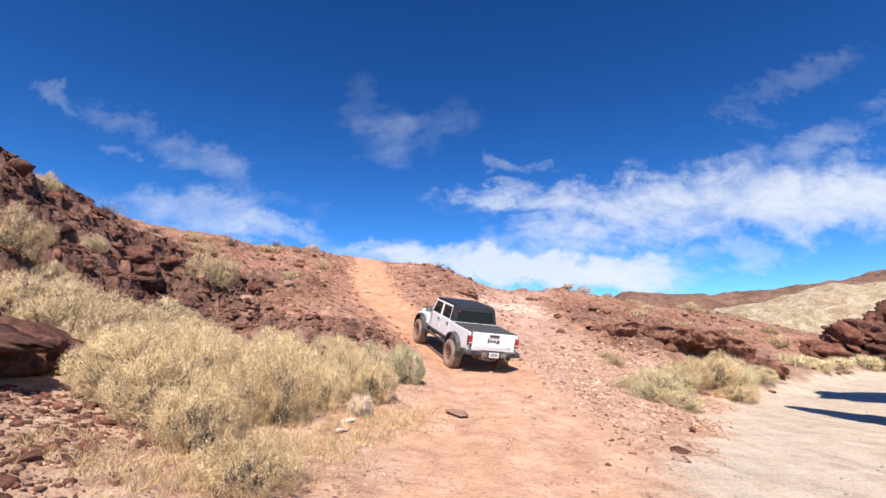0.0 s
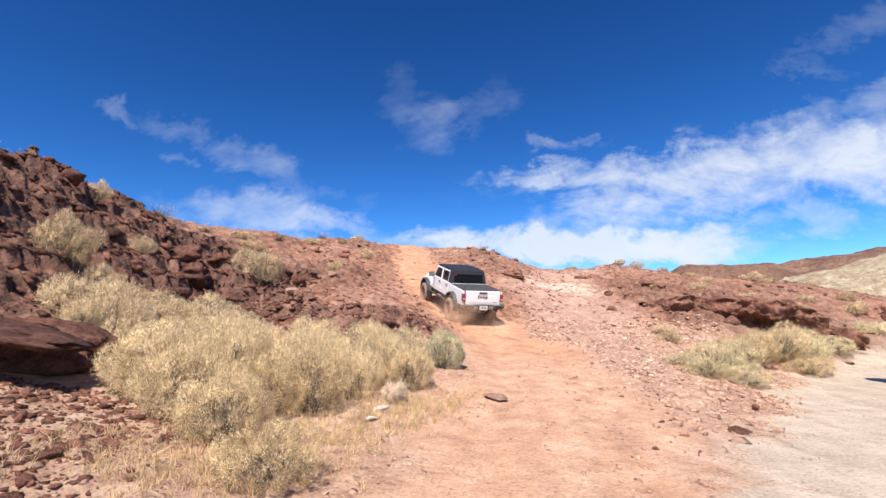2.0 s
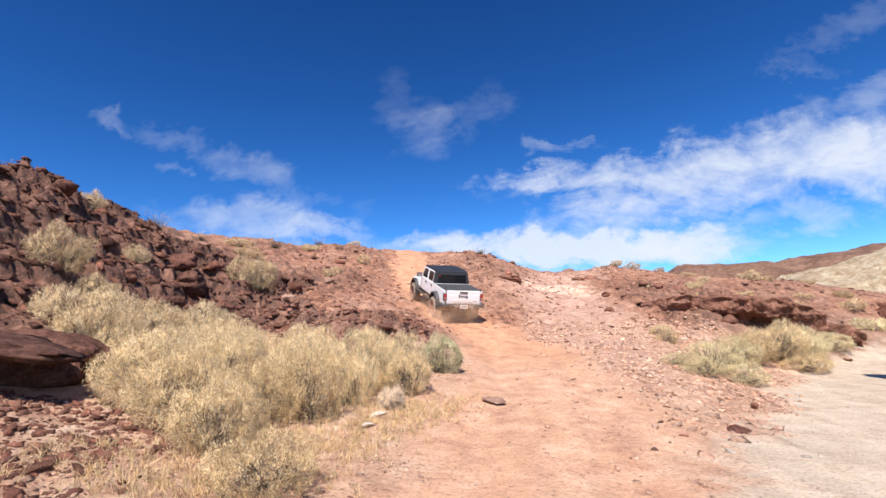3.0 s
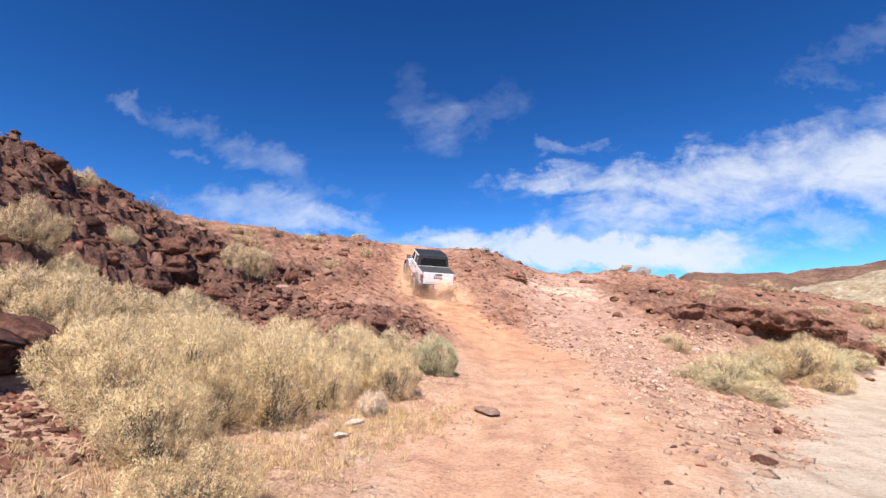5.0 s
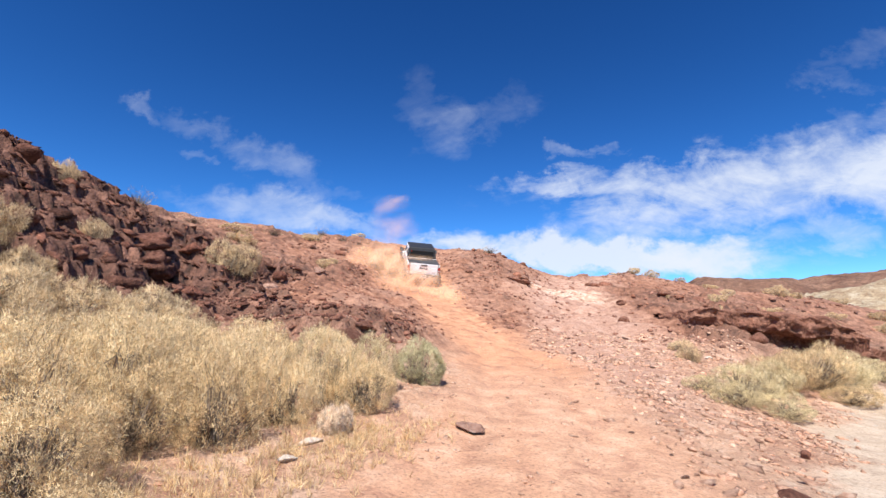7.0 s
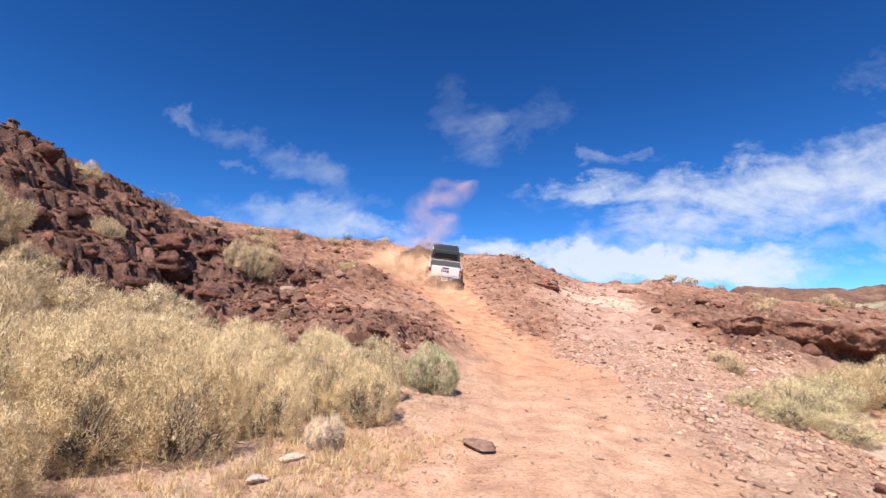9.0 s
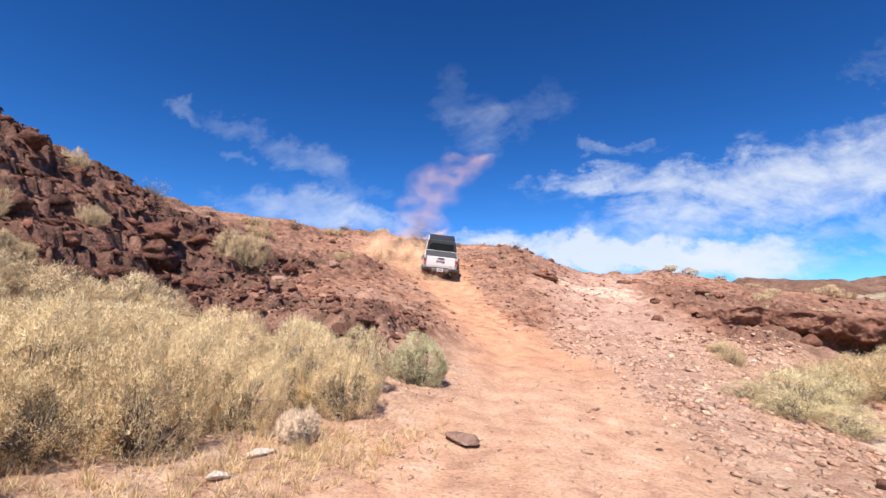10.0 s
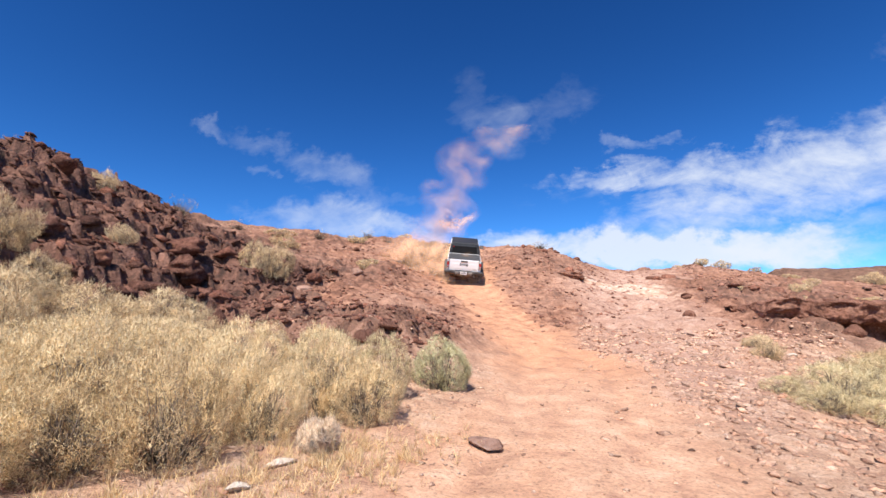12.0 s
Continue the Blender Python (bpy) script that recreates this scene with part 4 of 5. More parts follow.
def outcrop(name, x, y, z, size, turn, seed, mat, label, tilt=(0, 0), planes=36, grit=0.11, strata=0.10):
    """A large bedded rock standing out of the slope."""
    co, tri = rock_shape(4, seed, (1, 1, 1), planes, grit, strata)
    ob = new(name, mesh_from(name, co * np.array(size), tri, mat))
    ob.matrix_basis = pose(x, y, z, tilt[0], tilt[1], turn)
    return tagged(ob, label, "rock")


# ---- desert brush ----
def blades(rng, centres, outward, count, length, width, spread, scatter=0.012):
    """Thin leaf blades, count at each centre, fanned about the outward way."""
    c = np.repeat(centres, count, 0)
    d = np.repeat(outward, count, 0) + spread * rng.normal(size=c.shape)
    d /= np.linalg.norm(d, axis=1)[:, None]
    c = c + scatter * rng.normal(size=c.shape) + 0.25 * length * rng.uniform(size=(len(c), 1)) * d
    side = np.cross(d, rng.normal(size=d.shape))
    side /= np.linalg.norm(side, axis=1)[:, None] + 1e-9
    ln = length * rng.uniform(0.5, 1.2, len(c))[:, None]
    w = width * rng.uniform(0.7, 1.3, len(c))[:, None]
    v = np.stack([c - side * w, c + side * w, c + d * ln], 1).reshape(-1, 3)
    return v, np.arange(len(v)).reshape(-1, 3)


def dome_points(rng, n, lumps, flat):
    """Places in the shell of a mound of cushions about 1 m in radius, and the ways outward."""
    heads = rng.normal(size=(lumps, 3))
    heads[:, 2] = np.abs(heads[:, 2]) * 0.85 + 0.05
    heads /= np.linalg.norm(heads, axis=1)[:, None]
    size = rng.uniform(0.17, 0.42, lumps)
    heads = heads * (0.98 - size)[:, None] * rng.uniform(0.70, 1.10, (lumps, 1))
    k = rng.choice(lumps, n * 4, p=size**2 / (size**2).sum())
    d = rng.normal(size=(n * 4, 3))
    d /= np.linalg.norm(d, axis=1)[:, None]
    p = heads[k] + d * (size[k] * np.where(rng.uniform(size=n * 4) < 0.9, rng.uniform(0.88, 1.06, n * 4), rng.uniform(0.6, 0.9, n * 4)))[:, None]
    gap = np.linalg.norm(p[:, None, :] - heads[None], axis=2) / size[None]
    gap[np.arange(n * 4), k] = 9
    good = np.nonzero((gap.min(1) > 0.8) & (p[:, 2] > 0.0) & (np.einsum("ij,ij->i", d, p) > -0.1))[0][:n]
    p, d = p[good] * np.array([1, 1, flat]), d[good]
    # the crown hangs out over the root
    p[:, :2] *= (0.62 + 0.38 * ease(p[:, 2], 0.0, 0.42))[:, None]
    return p, d


def bush_meshes(seed, mat, tufts, per, length, width, flat=0.75, lumps=26, spread=0.75, stems=150):
    rng = np.random.default_rng(seed)
    p, d = dome_points(rng, tufts, lumps, flat)
    up = d + np.array([0, 0, 0.10])
    short, _ = blades(rng, p, up, per, length, width, spread, 0.022)
    stray, _ = blades(rng, p[::4], up[::4] + np.array([0, 0, 0.2]), 2, length * 1.9, width * 0.7, 0.8)
    both = np.concatenate([short, stray])
    # a spray of twigs takes the light partly as the cushion does that it grows from
    outward = np.concatenate([np.repeat(d, per, 0), np.repeat(d[::4], 2, 0)])
    tri = both.reshape(-1, 3, 3)
    facing = np.cross(tri[:, 1] - tri[:, 0], tri[:, 2] - tri[:, 0])
    facing /= np.linalg.norm(facing, axis=1)[:, None] + 1e-12
    away = np.einsum("ij,ij->i", facing, outward) < 0
    tri[away] = tri[away][:, ::-1]
    facing[away] *= -1
    leaf = mesh_from("foliage", tri.reshape(-1, 3), np.arange(len(tri) * 3).reshape(-1, 3), mat)
    lit = facing + 0.8 * outward
    lit /= np.linalg.norm(lit, axis=1)[:, None]
    leaf.normals_split_custom_set_from_vertices(np.repeat(lit, 3, 0).tolist())
    # stems from the root out to the shell
    t, dd = dome_points(rng, stems, lumps, flat)
    verts, faces = [], []
    for k in range(min(stems, len(t))):
        a, b = np.array([0.10, 0.10, 0.0]) * rng.normal(size=3), t[k] * rng.uniform(0.75, 1.02)
        mid = (a + b) / 2 + 0.08 * rng.normal(size=3) + np.array([0, 0, 0.06])
        line = [(a, 0.014), (mid, 0.009), (b, 0.003)]
        base = len(verts)
        for q, r in line:
            for j in range(3):
                verts.append(q + r * np.array([math.cos(2.1 * j), math.sin(2.1 * j), 0.3 * math.cos(4 * j)]))
        for s in (0, 3):
            for j in range(3):
                i0, i1 = base + s + j, base + s + (j + 1) % 3
                faces += [(i0, i1, i1 + 3), (i0, i1 + 3, i0 + 3)]
    wood = mesh_from("stem_tangle", verts, faces, TWIG)
    return leaf, wood


BRUSH = {
    "straw": [bush_meshes(500 + k, STRAW, 2700, 11, 0.044, 0.0025, spread=1.1) for k in range(4)],
    "brown": [bush_meshes(520 + k, BROWN_BRUSH, 1200, 11, 0.08, 0.0034, 0.7, 20, 1.1) for k in range(2)],
    "sage": [bush_meshes(540, SAGE, 2200, 11, 0.055, 0.0036, 0.85, 24, 1.0)],
    "lemon": [bush_meshes(560 + k, LEMON, 2300, 11, 0.045, 0.0027, spread=1.1) for k in range(2)],
    "cream": [bush_meshes(570, CREAM, 2300, 9, 0.17, 0.011, 0.9, 10, 0.9, 12)],
    "far": [bush_meshes(590 + k, BROWN_BRUSH, 360, 13, 0.11, 0.0075, 0.7, 14, 0.8, 40) for k in range(2)],
    "far_pale": [bush_meshes(595 + k, LEMON, 360, 13, 0.11, 0.0075, 0.7, 14, 0.8, 40) for k in range(2)],
    "twig": [bush_meshes(580, BROWN_BRUSH, 110, 3, 0.10, 0.006, 0.95, 12, 0.6, 120)],
}
WORDS = {
    "straw": ("straw-coloured dry desert bush with fine dense twigs", "straw brush"),
    "brown": ("brownish dry desert bush among the rocks", "brown brush"),
    "sage": ("grey-green rounded desert bush beside the track", "sage brush"),
    "lemon": ("pale yellow dry desert bush with dense twigs", "pale brush"),
    "cream": ("small dense cream-coloured dry cushion bush", "cushion brush"),
    "far": ("brownish dry desert bush on the slope", "slope brush"),
    "far_pale": ("pale yellow dry desert bush beside the sand road", "roadside brush"),
    "twig": ("sparse leafless twiggy desert shrub", "bare shrubs"),
}
bush_count = {}


def bush(x, y, width, height, kind):
    k = bush_count.get(kind, 0)
    bush_count[kind] = k + 1
    leaf, wood = BRUSH[kind][k % len(BRUSH[kind])]
    flat = {"far": 0.7, "far_pale": 0.7, "straw": 0.75, "brown": 0.7, "sage": 0.85, "lemon": 0.75, "cream": 0.9, "twig": 0.95}[kind]
    root = new("bush")
    r = width * 0.52
    height *= 0.86 + 0.34 * ((0.618 * k + 0.3) % 1.0)
    root.matrix_basis = pose(x, y, float(ground(x, y)) - 0.04, 0, 0, 137.5 * k + 40) @ Matrix.Diagonal((r, r, 0.88 * height / flat, 1))
    for name, mesh in (("foliage", leaf), ("stem_tangle", wood)):
        new(name, mesh).parent = root
    return tagged(root, WORDS[kind][0], "bush", WORDS[kind][1])


# straw brush left of the track
for row in ((-1.80, 4.80, 1.25, 0.68), (-2.65, 5.50, 1.3, 0.78), (-3.3, 6.05, 1.6, 1.1), (-2.9, 6.75, 1.4, 1.05), (-2.45, 7.35, 1.4, 1.15),
            (-2.2, 8.35, 1.25, 1.2), (-1.45, 9.35, 1.2, 1.1), (-1.95, 9.3, 1.2, 1.2), (-2.9, 8.4, 1.6, 1.25), (-3.6, 7.3, 1.6, 1.2),
            (-4.2, 6.75, 1.9, 1.25), (-4.8, 7.3, 1.4, 1.0), (-4.3, 8.2, 1.9, 1.15), (-5.3, 8.1, 1.8, 1.0), (-3.4, 9.6, 1.7, 1.1), (-4.6, 9.7, 1.8, 0.95)):
    bush(*row, "straw")
for row in ((-2.5, 10.3, 1.4, 1.05), (-1.6, 10.4, 1.1, 0.9), (5.4, 13.7, 1.7, 0.85), (4.95, 13.0, 1.2, 0.55), (5.9, 13.1, 1.4, 0.5), (6.7, 15.5, 2.0, 0.95), (4.6, 13.8, 0.8, 0.45)):
    bush(*row, "lemon")
for row in ((-6.6, 8.35, 1.7, 1.1), (-5.9, 8.3, 1.5, 1.0), (-5.5, 9.5, 1.7, 0.95), (-7.0, 10.0, 2.4, 1.2), (-7.3, 8.7, 2.0, 0.95), (-6.6, 11.3, 2.2, 1.0), (-6.0, 10.3, 2.0, 0.9), (-5.6, 11.0, 1.6, 0.75), (-8.0, 9.5, 1.8, 1.0), (-9.1, 9.9, 1.5, 1.1), (-8.5, 10.4, 1.2, 0.8),
            (-9.8, 13.1, 0.85, 0.75), (-8.6, 17.5, 1.95, 1.4), (-7.7, 23.6, 1.4, 0.7), (-8.3, 31.0, 1.2, 0.65), (-13.6, 15.6, 1.1, 1.05), (-11.2, 8.4, 1.0, 0.6), (-12.2, 9.2, 1.2, 0.5), (5.65, 18.4, 0.95, 0.5), (5.5, 17.1, 0.85, 0.5),
            (-12.4, 24.5, 2.2, 0.7), (-14.5, 27.0, 2.0, 0.6), (-12.0, 31.5, 1.8, 0.6), (-10.5, 36.5, 1.4, 0.6)):
    bush(*row, "brown" if row[1] < 20 else "far")
bush(-1.43, 8.2, 0.46, 0.50, "cream")
bush(-1.12, 11.7, 1.3, 1.0, "sage")
for row in ((7.6, 16.7, 2.1, 1.15), (8.8, 17.5, 2.3, 1.35), (9.9, 18.3, 2.1, 1.2), (9.2, 16.7, 1.7, 0.6), (11.0, 20.0, 2.2, 0.9), (12.6, 21.2, 2.0, 0.7), (12.8, 26.0, 1.6, 0.9), (19.0, 28.6, 2.4, 0.9), (21.5, 30.2, 2.6, 1.0), (24.0, 31.8, 2.6, 1.0), (27.0, 33.6, 3.0, 1.1), (30.5, 35.4, 3.0, 1.0)):
    bush(*row, "far_pale" if row[0] > 12.7 else "lemon" if row[0] > 9.5 else "straw")
for row in ((16.3, 35.8, 2.2, 0.6), (24.0, 37.2, 2.0, 0.9), (10.0, 42.6, 1.3, 0.7), (11.4, 42.9, 1.5, 0.7), (13.6, 43.0, 1.2, 0.6), (8.4, 42.4, 1.2, 0.5), (10.5, 27.5, 1.3, 0.6), (14.5, 30.5, 1.4, 0.6), (12.0, 32.0, 1.5, 0.6), (18.0, 33.0, 1.6, 0.7), (8.5, 30.0, 1.0, 0.4), (20.0, 42.0, 2.0, 0.8), (23.0, 46.0, 2.2, 0.8), (17.0, 47.0, 2.0, 0.7), (26.0, 41.0, 2.0, 0.8), (21.0, 37.5, 1.6, 0.6), (27.5, 48.0, 2.2, 0.8), (15.5, 39.5, 1.6, 0.6)):
    bush(*row, "brown" if row[1] < 20 else "far")
for row in ((-10.6, 33.5, 1.3, 0.7), (-12.6, 34.5, 1.5, 0.7), (-3.1, 40.0, 1.2, 0.6), (-0.9, 36.0, 1.5, 0.9), (-14.1, 19.3, 1.6, 0.9), (-14.6, 13.0, 1.3, 0.7), (-15.0, 24.0, 1.8, 0.8), (-13.6, 29.6, 1.5, 0.7)):
    bush(*row, "twig")


def dry_grass():
    rng = np.random.default_rng(77)
    n = 900
    t = rng.uniform(size=n)
    x = -2.5 + 1.75 * t + 0.45 * rng.normal(size=n)
    y = 4.2 + 4.7 * t + 0.35 * rng.normal(size=n)
    x = np.r_[x, rng.uniform(-4.0, -2.3, 110), -4.2 + 0.7 * rng.normal(size=160)]
    y = np.r_[y, rng.uniform(3.9, 5.2, 110), 11.6 + 0.35 * rng.normal(size=160)]
    c = np.stack([x, y, ground(x, y)], -1)
    v, f = blades(rng, c, np.tile([0, 0, 1.0], (len(c), 1)), 11, 0.13, 0.003, 0.5)
    return tagged(new("dry_grass", mesh_from("dry_grass", v, f, GRASS)), "short straw-yellow dry grass under the bushes", "grass", kind="stuff")


dry_grass()

# ---- outcrops, rocks and loose stone ----
outcrop("overhanging_rock", -6.15, 6.1, 1.78, (1.50, 0.95, 0.20), 8, 901, ROCK_DARK, "dark weathered overhanging rock shading the hollow below", (-3, 13), 45, 0.22)
# boulder added as a back wall, so that the shaded hollow reads dark
outcrop("boulder", -6.9, 7.1, 1.45, (1.9, 0.85, 0.95), 6, 902, ROCK_DARK, "large dark weathered boulder added as the dark back of the hollow")
outcrop("boulder", -5.75, 11.85, 1.95, (0.34, 0.30, 0.55), 30, 906, ROCK_DARK, "leaning maroon slab of rock above the brush", (-14, 22), 14, 0.05, 0.0)
for row in ((-9.6, 11.9, 3.5, 0.9, 0.7, 0.45, 30, 911), (-10.4, 11.3, 4.3, 0.9, 0.7, 0.42, 60, 912), (-9.2, 14.6, 3.7, 0.8, 0.7, 0.5, 15, 913), (-8.2, 14.8, 2.9, 0.8, 0.6, 0.45, 80, 914), (-10.4, 15.8, 4.7, 0.9, 0.8, 0.5, 40, 915), (-6.9, 15.2, 2.5, 0.8, 0.6, 0.5, 20, 917)):
    outcrop("rock_outcrop", row[0], row[1], row[2], row[3:6], row[6], row[7], ROCK_DARK, "dark maroon bedded rock outcrop on the hillside", (8, -12), 30)
for row in ((13.3, 23.6, 1.45, 1.4, 1.0, 0.85, 20, 924), (14.9, 24.6, 1.0, 1.4, 1.0, 0.75, 45, 925)):
    outcrop("rock_ledge", row[0], row[1], row[2], row[3:6], row[6], row[7], LEDGE_ROCK, "reddish brown undercut rock ledge above the brush", (-4 + row[7] % 3 * 5, 9), 22, 0.24, 0.03)


def undercut_ledge():
    """One band of rock along the bank, with a lip and a hollow beneath it."""
    u = np.linspace(6.6, 13.4, 190)
    top = np.interp(u, [6.6, 8.0, 9.6, 12.0, 13.4], [3.02, 3.06, 2.98, 2.66, 2.05]) + 0.10 * fbm(u, 0 * u, 1.1, 4, 61)
    front = 22.1 + 0.45 * fbm(u, 0 * u + 3, 1.6, 4, 62) + 0.35 * ease(u, 11.5, 13.4)
    front = front + 1.3 * (1 - ease(u, 6.6, 7.5)) + 0.22 * (1 - ease(u, 9.6, 10.3))
    lip = np.interp(u, [6.6, 7.7, 7.95, 8.3, 8.55, 9.3, 9.5, 11.7, 12.05, 13.4], [0.0, 0.0, 0.30, 0.30, 0.0, 0.0, 0.5, 0.6, 0.05, 0.0])
    thick = np.interp(u, [6.6, 8.0, 9.8, 11.0, 12.6, 13.4], [0.25, 0.62, 0.74, 0.78, 0.62, 0.2]) + 0.12 * fbm(u, 0 * u + 7, 0.8, 3, 63)
    rows = []
    for back, drop in ((2.6, 0.9), (1.6, 0.12), (1.0, -0.02), (0.5, 0.0), (0.2, 0.03), (0.05, 0.12), (0.0, 0.3), (0.0, 0.6), (0.04, 0.85), (0.12, 1.0)):
        rows.append((front + back, top - drop * np.where(drop > 0.1, thick, 0.5) if back < 1.5 else top - drop))
    rows += [(front + 0.10 + 0.5 * lip, top - thick * 1.02), (front + 0.1 + 1.2 * lip, top - thick * 1.1), (front + 0.12 + 1.3 * lip, top - thick - 0.25), (front + 0.1 + lip, top - thick - 0.6), (front - 0.1, top - thick - 1.1)]
    fine = []
    for (y0, z0), (y1, z1) in zip(rows, rows[1:]):
        for s in (0, 0.25, 0.5, 0.75):
            fine.append((y0 + s * (y1 - y0), z0 + s * (z1 - z0)))
    y, z = np.array([f[0] for f in fine]), np.array([f[1] for f in fine])
    x = np.tile(u, (len(fine), 1))
    rough = ridged(x * 1.0 + z * 0.6, z * 1.8 + y * 0.8, 0.62, 5, 66)
    y = y - 0.19 * rough + 0.20 * fbm(x, z * 2, 0.4, 4, 67)
    z = z + 0.16 * fbm(x + 9, y * 1.4, 0.5, 4, 68)
    x = x + 0.10 * fbm(y * 2, z * 2 + x, 0.5, 3, 69)
    n = len(u)
    i = (np.arange(len(fine) - 1)[:, None] * n + np.arange(n - 1)[None, :]).ravel()
    ob = new("rock_ledge", mesh_from("rock_ledge", np.stack([x, y, z], -1).reshape(-1, 3), np.stack([i, i + 1, i + n + 1, i + n], -1), LEDGE_ROCK))
    return tagged(ob, "reddish brown undercut rock ledge above the brush", "rock")


undercut_ledge()
for row in ((0.7, 29.5, 5.15, 1.5, 0.8, 0.30, -12, 931), (-1.2, 28.8, 4.95, 1.3, 0.7, 0.28, 8, 933)):
    outcrop("rock_ledge", row[0], row[1], row[2], row[3:6], row[6], row[7], LEDGE_ROCK, "low reddish rock ledge on the knoll", (-10, 6))
for row in ((27.0, 37.0, 2.0, 1.7, 1.3, 0.9, 10, 941), (29.2, 37.6, 2.9, 1.9, 1.4, 1.1, 50, 942), (31.6, 38.4, 3.3, 2.0, 1.6, 1.2, 80, 943), (28.4, 35.8, 1.3, 1.5, 1.1, 0.8, 30, 944), (30.8, 36.6, 2.0, 1.7, 1.3, 1.0, 5, 945), (34.0, 38.5, 3.9, 2.2, 1.9, 1.5, 15, 946), (25.3, 36.2, 1.5, 1.2, 1.0, 0.7, 60, 947), (33.4, 36.8, 3.0, 1.8, 1.4, 1.2, 25, 948), (36.5, 38.0, 4.6, 2.2, 2.0, 2.0, 75, 949), (30.2, 39.3, 3.4, 1.6, 1.3, 0.9, 35, 950)):
    outcrop("boulder", row[0], row[1], row[2], [1.3 * s for s in row[3:6]], row[6], row[7], ROCK_DARK, "big brown boulder in the outcrop beyond the sand road", (5, -6), 26, 0.30, 0.09)

# rocks outside the view, added to throw the dark lobes across the sand road
for row in ((10.8, 9.3, 4.0, 1.6, 1.8, 7.8, 4, 961), (14.0, 9.3, 3.4, 2.4, 1.4, 7.4, 8, 962), (16.7, 12.2, 10.6, 3.9, 1.8, 4.6, 3, 963), (20.2, 12.4, 4.0, 1.9, 1.4, 8.5, 12, 964)):
    outcrop("rock_pinnacle", row[0], row[1], row[2], row[3:6], row[6], row[7], ROCK_DARK, "unseen tall dark rock added to cast shadows on the sand road", (0, 0), 30, 0.09)

HILL_LABEL, TOE_LABEL, BANK_LABEL = "angular dark maroon rock on the rocky hillside", "dark red broken rock beside the track", "angular reddish rock on the bank"
scatter_rocks(1, 130, -14.5, -6.0, 6.0, 20.0, 0.12, 0.46, "dark", rock_zone, HILL_LABEL, "rocks on the hillside", 0.5)
scatter_rocks(2, 50, -6.0, -1.4, 12.2, 17.0, 0.08, 0.30, "red", rock_zone, TOE_LABEL, "rocks beside the track", 0.45)
scatter_rocks(3, 16, -4.0, 3.0, 27.5, 37.0, 0.12, 0.45, "red", rock_zone, BANK_LABEL, "rocks on the knoll")
scatter_rocks(4, 38, 5.0, 17.0, 19.0, 34.0, 0.12, 0.5, "red", lambda x, y: 0.6 * float(1 - road_zone(x, y)), BANK_LABEL, "rocks on the bank")
scatter_rocks(5, 18, -12.0, -5.5, 19.0, 34.0, 0.12, 0.40, "red", lambda x, y: 0.7, BANK_LABEL, "rocks on the upper slope")
scatter_rocks(6, 32, 1.8, 7.0, 5.5, 19.0, 0.025, 0.075, "pink", lambda x, y: float(1 - road_zone(x, y)) * 0.9, "small reddish stone on the gravelly verge", "verge stones")
scatter_rocks(7, 14, -5.2, -2.6, 3.2, 5.6, 0.05, 0.13, "red", lambda x, y: 0.9, "reddish brown rubble stone below the overhanging rock", "rubble stones")


def lone_stone(x, y, size, seed, mat, label, turn=0, tilt=(0, 0), lift=0.4):
    co, tri = rock_shape(3, seed, (1, 1, 1), 12, 0.05)
    ob = new("stone", mesh_from("stone", co * np.array(size), tri, mat))
    ob.matrix_basis = pose(x, y, float(ground(x, y)) + size[2] * lift, tilt[0], tilt[1], turn)
    return tagged(ob, label, "stone")


lone_stone(0.09, 9.12, (0.25, 0.16, 0.04), 951, ROCK_PINK, "flat brown slab of stone lying on the track", -12, (7, 10), 1.7)
lone_stone(-1.50, 7.10, (0.11, 0.08, 0.045), 952, PALE_ROCK, "pale cream stone beside the grass", 20)
lone_stone(-1.52, 7.75, (0.12, 0.08, 0.05), 953, PALE_ROCK, "pale cream stone beside the grass", 40)
lone_stone(3.45, 8.0, (0.12, 0.09, 0.08), 954, ROCK_DARK, "small black stone on the sand road", 10)
lone_stone(4.55, 9.9, (0.11, 0.07, 0.05), 955, ROCK_RED, "dark stone at the edge of the sand road", 70)
lone_stone(2.55, 7.4, (0.07, 0.06, 0.04), 956, ROCK_PINK, "reddish stone on the gravelly verge", 0)
lone_stone(-7.0, 21.0, (0.26, 0.18, 0.12), 957, ROCK_PINK, "pinkish stone on the hillside", 0)
lone_stone(-7.4, 17.8, (0.30, 0.16, 0.10), 958, ROCK_PINK, "pinkish stone on the hillside", 30)
lone_stone(6.3, 17.9, (0.16, 0.12, 0.07), 959, PALE_ROCK, "pale stone on the bank", 30)


def pick(zone_rule, x0, x1, y0, y1):
    def region(rng, count):
        x, y = rng.uniform(x0, x1, count * 4), rng.uniform(y0, y1, count * 4)
        keep = rng.uniform(size=count * 4) < zone_rule(x, y)
        return x[keep][:count], y[keep][:count]
    return region


verge = lambda x, y: (1 - road_zone(x, y)) * (1 - 0.92 * track_zone(x, y)) * (0.35 + 0.65 * ease(fbm(x, y, 1.4, 3, 90), -0.25, 0.25))
rubble("hill_rubble", 11, 9500, pick(lambda x, y: rock_zone(x, y) * ease(-x, 5.5, 7.5), -14.5, -5.5, 4.0, 20), 0.035, 0.26, RUBBLE, "loose dark angular rubble covering the hillside", "rubble", 0.42)
rubble("toe_rubble", 19, 2200, pick(rock_zone, -7.0, -1.3, 10.5, 18.5), 0.03, 0.19, TOE_STONE, "broken maroon rock and stones beside the track", "rubble", 0.5)
